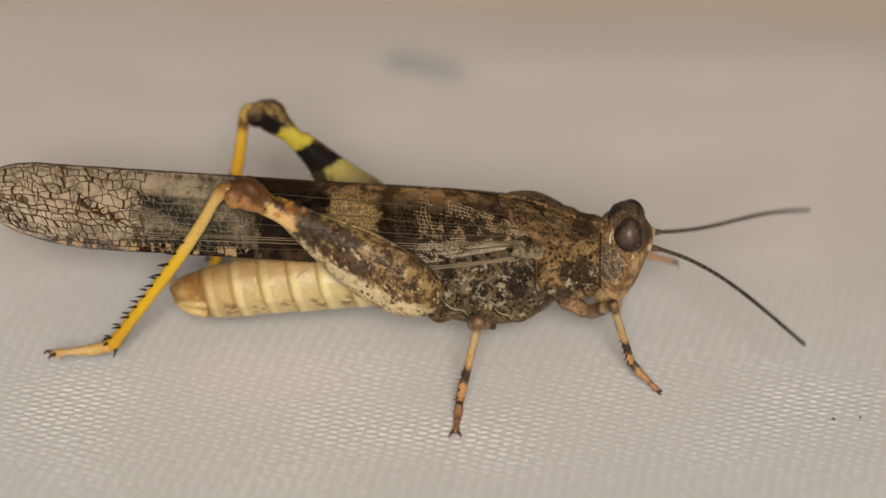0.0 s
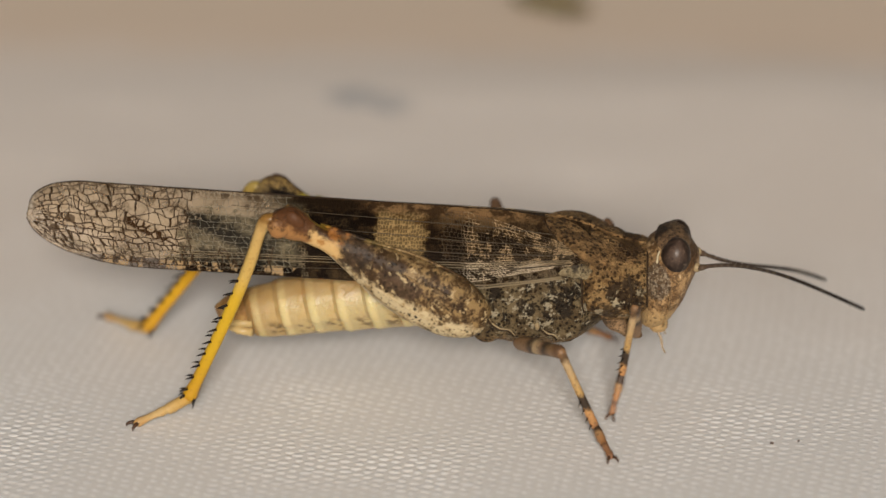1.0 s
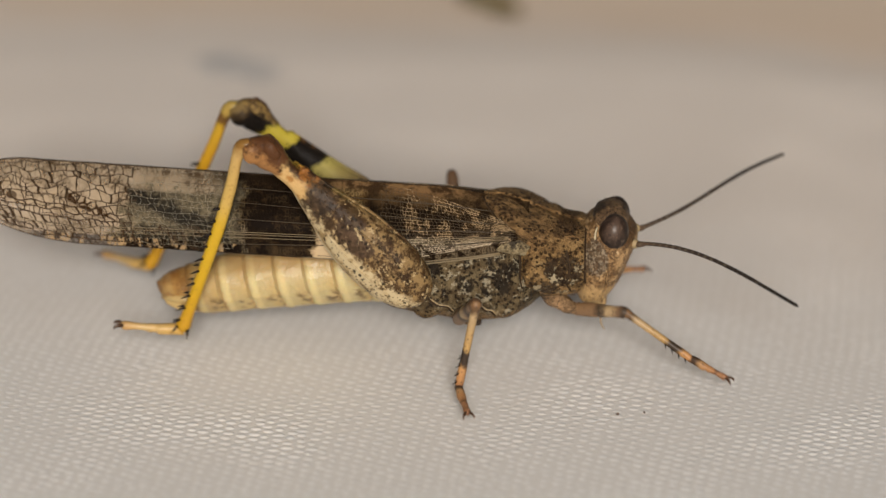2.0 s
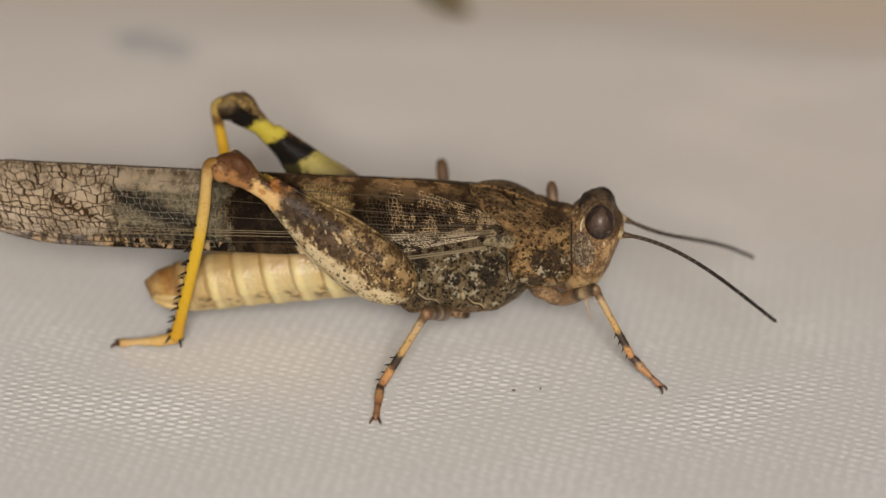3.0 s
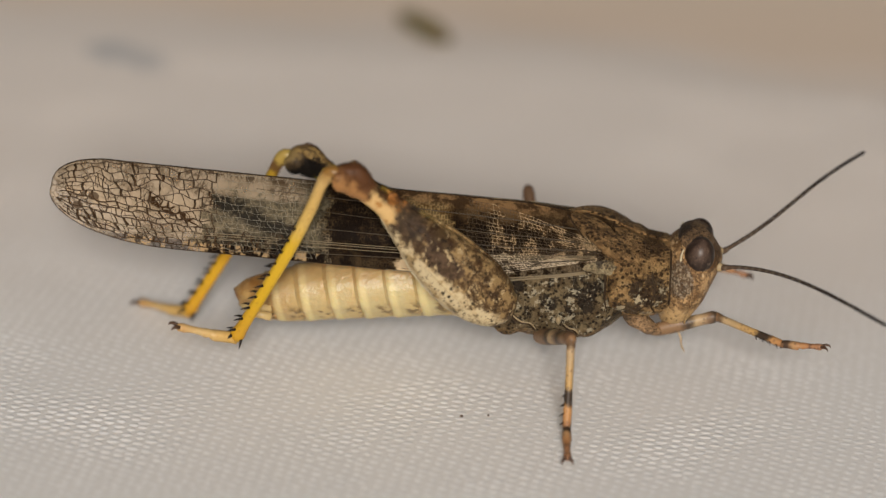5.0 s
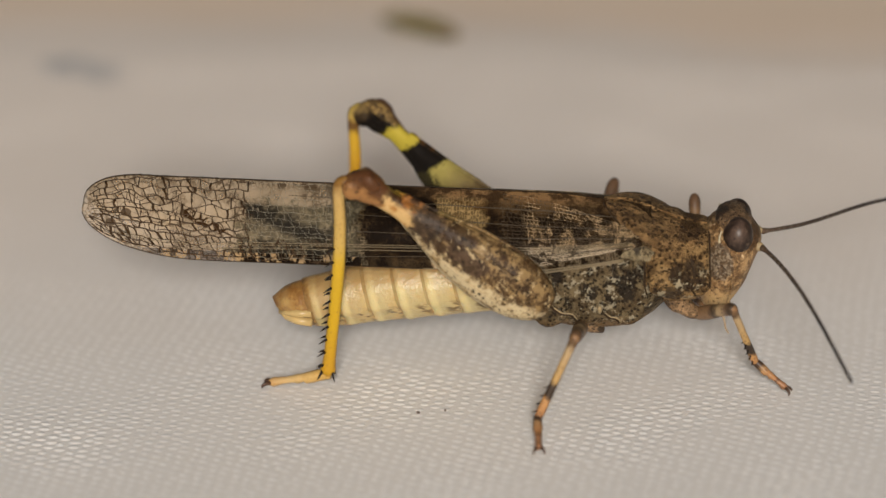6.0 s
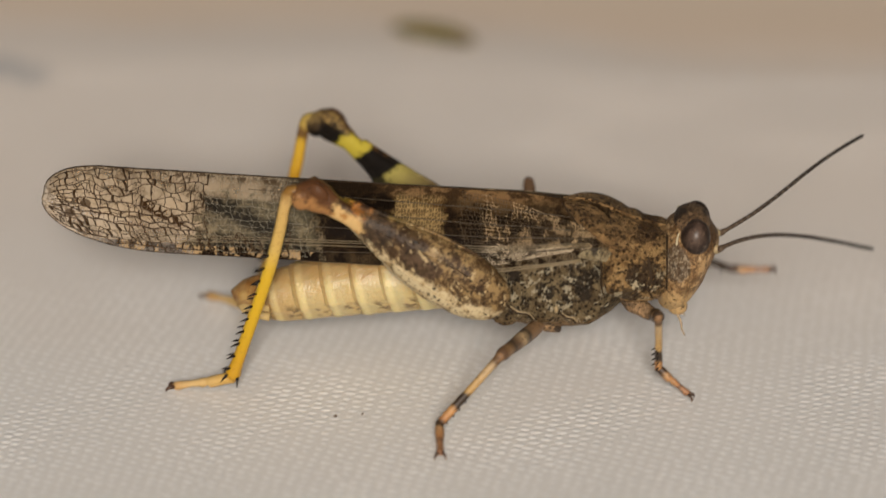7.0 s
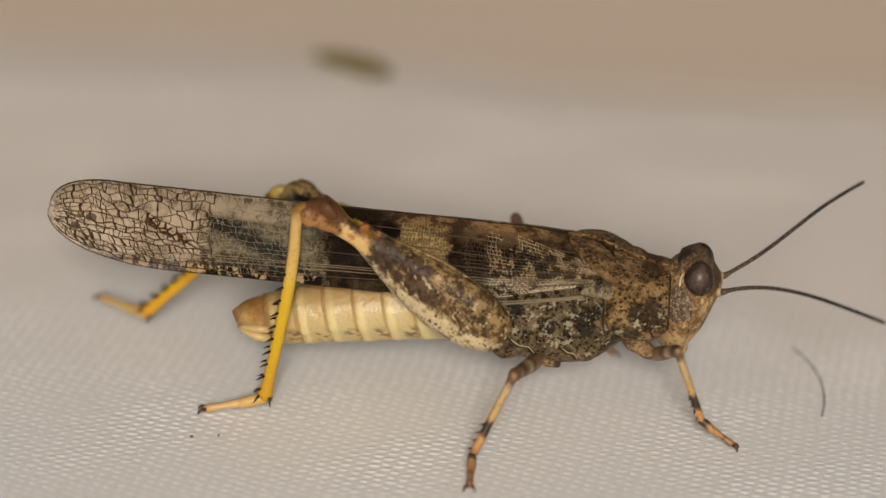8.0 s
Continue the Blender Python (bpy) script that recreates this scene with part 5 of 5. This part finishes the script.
def specks():
    m = plain("dirt", (0.12, 0.09, 0.075), 0.7)
    for x, y, s in ((5.33, -4.85, 0.06), (6.5, -4.6, 0.04)):
        b = bmesh.new()
        ball(b, (0, 0, 0.05), (s * 1.3, s, 0.06), 10)
        for v in b.verts:
            v.co += noise.noise_vector(v.co * 12 + Vector((x, y, 0))) * 0.02
        ob = tagged(part("dirt_speck", b, m), "tiny dark speck on the cloth", "speck")
        ob.location = (x * MM, y * MM, 0)


fibre()
specks()


# ---- how everything moves ----
def between(rows, t):
    """Values at t from rows of (t, values...)."""
    ts = [r[0] for r in rows]
    return [float(np.interp(t, ts, [r[k] for r in rows])) for k in range(1, len(rows[0]))]


def body_at(rows, t):
    i = max(k for k, r in enumerate(rows) if r[0] <= t + 1e-6)
    if i == len(rows) - 1:
        return rows[i][1]
    f = (t - rows[i][0]) / (rows[i + 1][0] - rows[i][0])
    return rows[i][1].lerp(rows[i + 1][1], f)


def aim(p, q, up):
    """A part's pose at p whose x runs to q and whose z leans to up (millimetres)."""
    x = (q - p).normalized()
    z = (up - x * up.dot(x)).normalized()
    y = z.cross(x)
    m = Matrix((x, y, z)).transposed().to_4x4()
    m.translation = p * MM
    return m


def knee_of(hip, ankle, thigh, shin, swivel):
    d = ankle - hip
    u = d.normalized()
    reach = min(max(d.length, abs(thigh - shin) + 0.05), (thigh + shin) * 0.999)
    along = (thigh**2 - shin**2 + reach**2) / (2 * reach)
    off = math.sqrt(max(thigh**2 - along**2, 0.01))
    e = Vector((0, 0, 1)) - u * u.z
    e.normalize()
    return hip + u * along + (e * math.cos(swivel) + u.cross(e) * math.sin(swivel)) * off


def step_leg(leg, hip, thigh, shin, feet, turns, body, spines_to):
    """Keys one leg: feet are rows of (t, ankle in the world, heading and dip of the foot); turns swivel the knee."""
    rows = ([], [], [])
    for k in range(81):
        t = k / 10
        inv = body_at(body, t).inverted()
        x, y, z, heading, dip = between(feet, t)
        ankle = inv @ Vector((x * MM, y * MM, z * MM)) / MM
        d = Vector((math.cos(radians(heading)) * math.cos(radians(dip)), math.sin(radians(heading)) * math.cos(radians(dip)), math.sin(radians(dip))))
        d = inv.to_3x3() @ d
        knee = knee_of(hip, ankle, thigh, shin, radians(between(turns, t)[0]))
        ankle = knee + (ankle - knee).normalized() * shin
        rows[0].append((t, aim(hip, knee, Vector((0, 0, 1)))))
        rows[1].append((t, aim(knee, ankle, spines_to)))
        rows[2].append((t, aim(ankle, ankle + d, Vector((0, 0, 1)))))
    for ob, r in zip(leg, rows):
        walk(ob, r)


def motions():
    CRAWL = [
    (0, pose(-0.00472, -0.00048, -0.00018, 0.00, -1.36, -0.13)),
    (0.1, pose(-0.00419, -0.00048, -0.00013, 0.00, -0.74, 0.06)),
    (0.3, pose(-0.00294, -0.00024, 0.00005, 0.00, -0.71, 0.42)),
    (0.5, pose(-0.00165, 0.00013, 0.00019, 0.00, -0.63, 0.19)),
    (0.7, pose(-0.00086, 0.00044, 0.00038, 0.00, -0.94, 0.37)),
    (1, pose(0.00000, 0.00003, 0.00007, 0.00, 0.03, -0.02)),
    (1.2, pose(0.00013, -0.00035, 0.00003, 0.00, 1.14, -0.05)),
    (1.3, pose(0.00036, -0.00028, 0.00003, 0.00, 0.89, -0.21)),
    (1.5, pose(0.00198, 0.00004, 0.00007, 0.00, -0.79, -0.42)),
    (1.7, pose(0.00283, 0.00010, 0.00004, 0.00, -1.37, -0.73)),
    (2.8, pose(0.00780, -0.00059, -0.00039, 0.00, -1.50, -0.65)),
    (3, pose(0.00815, -0.00055, -0.00041, 0.00, -2.17, -0.56)),
    (3.5, pose(0.00809, -0.00034, -0.00041, 0.00, -2.34, -0.68)),
    (3.8, pose(0.00889, -0.00006, -0.00030, 0.00, -2.80, -0.13)),
    (4, pose(0.00972, -0.00027, -0.00025, 0.00, -3.76, 1.59)),
    (4.2, pose(0.01096, 0.00005, -0.00004, 0.00, -3.78, 1.59)),
    (4.3, pose(0.01157, 0.00006, 0.00000, 0.00, -3.38, 1.71)),
    (4.5, pose(0.01223, 0.00005, -0.00003, 0.00, -2.33, 1.77)),
    (4.8, pose(0.01343, 0.00016, -0.00010, 0.00, -1.70, 1.28)),
    (5, pose(0.01424, -0.00024, -0.00023, 0.00, -0.32, 1.53)),
    (5.2, pose(0.01546, -0.00035, -0.00019, 0.00, -0.18, 1.92)),
    (6.3, pose(0.01836, -0.00045, -0.00006, 0.00, -0.75, 0.90)),
    (6.4, pose(0.01830, -0.00048, -0.00007, 0.00, -0.80, 0.92)),
    (6.5, pose(0.01835, -0.00039, -0.00003, 0.00, -0.82, 0.81)),
    (6.8, pose(0.01927, -0.00022, 0.00002, 0.00, -0.96, 0.75)),
    (7, pose(0.01989, -0.00017, 0.00004, 0.00, -0.12, 0.33)),
    (7.2, pose(0.02123, 0.00002, 0.00010, 0.00, 0.24, 0.10)),
    (7.5, pose(0.02283, -0.00009, 0.00005, 0.00, 1.32, -0.16)),
    (7.7, pose(0.02378, 0.00003, -0.00001, 0.00, 1.65, -0.68)),
    (8, pose(0.02604, -0.00025, -0.00001, 0.00, 0.72, 0.36)),
]
    walk(grasshopper, CRAWL)

    back, front = Vector((-1, 0, 0.25)), Vector((0.6, 0, 0.8))
    feet = [(0, -26.69, -2.82, 1.34, 209, 4), (0.1, -25.1, -2.82, 1.96, 209, 18), (0.3, -20.46, -2.82, 0.75, 214, -12), (1.7, -20.46, -2.82, 0.75, 214, -12), (1.95, -15, -2.5, 2.6, 190, 10), (2.2, -9.93, -2.07, 0.75, 169, -11), (2.8, -9.93, -2.07, 0.75, 169, -11), (3.5, -9.93, -2.07, 0.75, 169, -11), (3.8, -7.57, -4.25, 1.72, 201, 22), (4, -5.99, -5.71, 0.75, 226, -11), (4.8, -5.99, -5.71, 0.75, 226, -11), (5, -4.8, -4.19, 2.74, 199, 17), (5.2, 0.57, -2.67, 0.75, 174, -12), (7.2, 0.57, -2.67, 0.75, 174, -12), (7.5, 0.59, -2.32, 1.59, 180, -9), (7.7, 8.22, -2.09, 0.75, 184, -12), (8, 8.22, -2.09, 0.75, 184, -12)]
    turns = [(0, -2), (0.3, -4), (1, -3), (1.7, -2), (2.8, -6), (3, -10), (3.5, -10), (3.8, -10), (4, -5), (4.2, -5), (4.5, 0), (4.8, -4), (5, -10), (5.2, -5), (6.3, -6), (6.8, -3), (7.2, -2), (8, -4)]
    step_leg(LEG["near_hind"], Vector((-7.2, -3.4, 4.85)), 10.2, 9.7, feet, turns, CRAWL, back)
    feet = [(0, -10.97, -5.94, 0.7, 269, -12), (0.3, -10.97, -5.94, 0.7, 269, -12), (0.5, -6.38, -5.7, 1.39, 273, 13), (0.7, -3.02, -5.45, 1.76, 286, -12), (1, -2.32, -5.09, 0.7, 290, -13), (1.7, -2.32, -5.09, 0.7, 290, -13), (2.2, -1.0, -5.5, 1.6, 280, -5), (2.4, -0.47, -6.26, 0.7, 268, -17), (2.8, -0.47, -6.26, 0.7, 268, -17), (4, -0.47, -6.26, 0.7, 268, -17), (4.2, 3.9, -6.48, 1.92, 263, 2), (4.3, 9.41, -6.6, 0.5, 282, 4), (4.5, 9.99, -6.82, 0.7, 274, -12), (7, 9.99, -6.82, 0.7, 274, -12), (7.2, 17.46, -6.8, 0.6, 273, -14), (7.5, 17.75, -6.76, 0.7, 271, -13), (8, 17.75, -6.76, 0.7, 271, -13)]
    turns = [(0, -15), (0.1, -22), (0.3, -30), (0.5, 0), (0.7, 22), (1, 22), (1.2, 15), (1.3, 15), (1.5, 0), (1.7, -7), (2.8, -30), (3, -30), (3.5, -30), (3.8, -30), (4, -45), (4.2, -22), (4.3, 15), (4.5, 15), (4.8, 0), (5, -7), (5.2, -15), (6.3, -30), (6.4, -30), (6.5, -30), (6.8, -38), (7, -38), (7.2, 7), (7.5, 0), (7.7, -7), (8, -22)]
    step_leg(LEG["near_mid"], Vector((-5.8, -1.91, 3.22)), 3.9, 3.97, feet, turns, CRAWL, front)
    feet = [(0, -3.58, -2.47, 1.3, -7, -46), (0.7, -3.58, -2.47, 1.3, -7, -46), (1, -1.28, -2.35, 2.01, -120, -62), (1.2, 4.87, -2.27, 0.93, 0, -21), (1.3, 4.21, -2.23, 1.3, 1, -34), (1.7, 4.21, -2.23, 1.3, 1, -34), (1.9, 6.8, -2.8, 2.8, -20, 0), (2.1, 10.51, -3.83, 1.3, -25, -37), (2.8, 10.51, -3.83, 1.3, -25, -37), (4.8, 10.51, -3.83, 1.3, -25, -37), (5, 19.18, -2.98, 3.67, -16, 7), (5.2, 19.39, -2.14, 1.3, -13, -38), (7.2, 19.39, -2.14, 1.3, -13, -38), (7.5, 24.1, -2.89, 3.9, -13, -20), (7.7, 27.58, -3.39, 1.3, -6, -35), (8, 27.58, -3.39, 1.3, -6, -35)]
    turns = [(0, 30), (0.1, 22), (0.3, -7), (0.5, -38), (0.7, -45), (1, -15), (1.2, 0), (1.3, 30), (1.5, 22), (1.7, 22), (2.8, 15), (3, 15), (3.5, 15), (3.8, 15), (4, 7), (4.2, -7), (4.3, -22), (4.5, -30), (4.8, -38), (5, -60), (5.2, 30), (6.3, 38), (6.4, 38), (6.5, 38), (6.8, 22), (7, 7), (7.2, -30), (7.5, -90), (7.7, -82), (8, 22)]
    step_leg(LEG["near_front"], Vector((-0.7, -1.0, 3.41)), 2.75, 3.56, feet, turns, CRAWL, front)
    feet = [(0, -23.28, 4.77, 0.75, 134, -7), (0.3, -23.28, 4.77, 0.75, 134, -7), (1.5, -23.28, 4.77, 0.75, 134, -7), (1.7, -19.06, 4.61, 1.84, 128, -12), (2.3, -13.5, 4.5, 2.6, 150, 0), (2.8, -13.5, 4.5, 2.6, 130, -10), (3, -7.72, 3.4, 0.75, 142, -9), (4.2, -7.72, 2.58, 0.75, 142, -9), (5.2, -7.72, 2.58, 0.75, 142, -9), (5.6, -4, 4.5, 2.8, 140, 0), (5.9, 0.8, 5.14, 0.75, 139, -8), (6.8, 0.8, 5.14, 0.75, 139, -8), (7.7, 0.8, 5.14, 0.75, 139, -8), (8, 1.87, 5.14, 1.36, 137, -4)]
    turns = [(0.3, 7), (0.5, 0), (0.7, 0), (1, 0), (1.2, 0), (1.3, 7), (1.5, 30), (1.7, 0), (4.2, 0), (4.3, 0), (4.5, 0), (4.8, 0), (5, 0), (5.2, 7), (6.8, 7), (7, 15), (7.2, 15), (7.5, 0), (7.7, 7), (8, 7)]
    step_leg(LEG["far_hind"], Vector((-7.7, 2.6, 4.0)), 10.8, 9.2, feet, turns, CRAWL, back)
    feet = [(0, -12.5, 5.5, 0.7, 80, -12), (0.1, -11.5, 5.5, 2.5, 80, -12), (0.25, -7.2, 5.5, 0.7, 80, -12), (1.35, -7.2, 5.5, 0.7, 80, -12), (1.43, -4.6, 5.5, 2.2, 80, -12), (1.5, -2.3, 5.5, 0.7, 80, -12), (2.2, -2.3, 5.5, 0.7, 80, -12), (2.3, 0, 5.5, 2.2, 80, -12),
            (2.4, 1.7, 5.5, 0.7, 80, -12), (3.9, 1.7, 5.5, 0.7, 80, -12), (4.0, 2.4, 6.4, 7.0, 150, 55), (4.15, 7.3, 5.5, 0.7, 80, -12), (5.4, 7.3, 5.5, 0.7, 80, -12), (5.55, 10, 5.5, 2.2, 80, -12), (5.7, 13.4, 5.5, 0.7, 80, -12), (7.25, 13.4, 5.5, 0.7, 80, -12), (7.5, 16, 5.5, 1.0, 80, -12), (7.75, 18.6, 5.5, 0.7, 80, -12), (8, 18.6, 5.5, 0.7, 80, -12)]
    step_leg(LEG["far_mid"], Vector((-5.8, 1.91, 3.4)), 5.2, 6.3, feet, [(0, -80), (0.1, -62), (0.25, 0), (8, 0)], CRAWL, front)
    feet = [(0, -3.5, 4.6, 3.6, 10, -20), (0.15, -3.2, 5.0, 1.1, 30, -30), (1.9, -3.2, 5.0, 1.1, 30, -30), (2.0, 5, 4.2, 3.0, 30, -10), (2.15, 6.2, 5.0, 1.1, 30, -30), (4.6, 6.2, 5.0, 1.1, 30, -30), (4.7, 14, 4.2, 4.0, 20, 0), (4.8, 17.6, 4.2, 3.4, 0, 0), (5.0, 15.9, 4.6, 4.0, 0, -15), (5.15, 16.6, 5.0, 1.1, 30, -30),
            (6.8, 16.6, 5.0, 1.1, 30, -30), (6.9, 20.4, 4.4, 8.0, 340, 10), (7.0, 22.6, 4.3, 3.3, 0, 0), (7.2, 23.0, 4.3, 1.6, 10, -20), (7.3, 22.2, 5.0, 1.1, 30, -30), (8, 22.2, 5.0, 1.1, 30, -30)]
    turns = [(0, -60), (0.15, 0), (1.9, 0), (2.0, -50), (2.15, 0), (4.6, 0), (4.7, -50), (5.0, -60), (5.15, 0), (6.8, 0), (6.9, -50), (7.0, -60), (7.2, -45), (7.5, -22), (7.8, -5), (8, 0)]
    step_leg(LEG["far_front"], Vector((-0.7, 1.0, 3.6)), 4.2, 6.3, feet, turns, CRAWL, front)

    # antennae: heading and rise in the body's space
    for ob, base, rows in ((ANTENNA["near"], Vector((2.05, -0.95, 6.53)), [(0, -36, -16), (0.1, -42, -19), (0.3, -42, -16), (0.5, -45, -25), (0.7, -41, -6), (1, -35, 2), (1.2, -39, -17), (1.3, -39, -17), (1.5, -38, 6), (1.7, -35, 1), (2.8, -35, -10), (3, -37, -13), (3.5, -37, -12), (3.8, -34, 18), (4, -37, 11), (4.2, -38, 2), (4.3, -38, -3), (4.5, -39, -7), (4.8, -46, -21), (5, -34, -2), (5.2, -43, 10), (6.3, -64, -29), (6.4, -64, -28), (6.5, -63, -29), (6.8, -38, 22), (7, -39, 16), (7.2, -37, 6), (7.5, -35, 8), (7.7, -34, 6), (8, -36, 8)]),
                           (ANTENNA["far"], Vector((2.1, 0.9, 6.5)), [(0, 35, -6), (0.1, 37, -22), (0.3, 33, -31), (0.5, 37, -19), (0.7, 45, -6), (1, 42, -24), (1.2, 42, -23), (1.3, 41, -17), (1.5, 39, 7), (1.7, 40, 15), (2.8, 38, -23), (3, 40, -28), (3.5, 37, -3), (3.8, 39, 27), (4, 40, 24), (4.2, 41, 19), (4.3, 42, 19), (4.5, 40, 23), (4.8, 39, 19), (5, 37, 22), (5.2, 39, 23), (6.3, 35, -9), (6.4, 35, -9), (6.5, 36, -10), (6.8, 37, 14), (7, 37, 19), (7.2, 37, 19), (7.5, 40, 19), (7.7, 43, 19), (8, 40, 19)])):
        keys = []
        for t, heading, rise_deg in rows:
            d = Vector((math.cos(radians(heading)) * math.cos(radians(rise_deg)), math.sin(radians(heading)) * math.cos(radians(rise_deg)), math.sin(radians(rise_deg))))
            keys.append((t, aim(base, base + d, Vector((0, 0, 1)))))
        walk(ob, keys)

    crawl = [(0, -9.5, 50.5, -30), (1.0, -6.0, 51.3, -30), (1.7, -3.6, 48.9, -40), (2.8, 0.0, 43.6, -56), (3.5, -1.2, 43.9, -56), (4.0, 0.0, 44.0, -55), (4.5, -0.1, 43.6, -55), (5.2, 0.4, 42.3, -54), (6.3, 3.9, 42.0, -28), (6.8, 6.6, 41.4, -26), (7.2, 7.1, 42.0, -30), (7.5, 6.9, 41.5, -30), (8, 8.3, 41.2, -32)]
    walk(LEAFHOPPER, [(t, pose(x * MM, y * MM, 0, 0, 0, a)) for t, x, y, a in crawl])


motions()
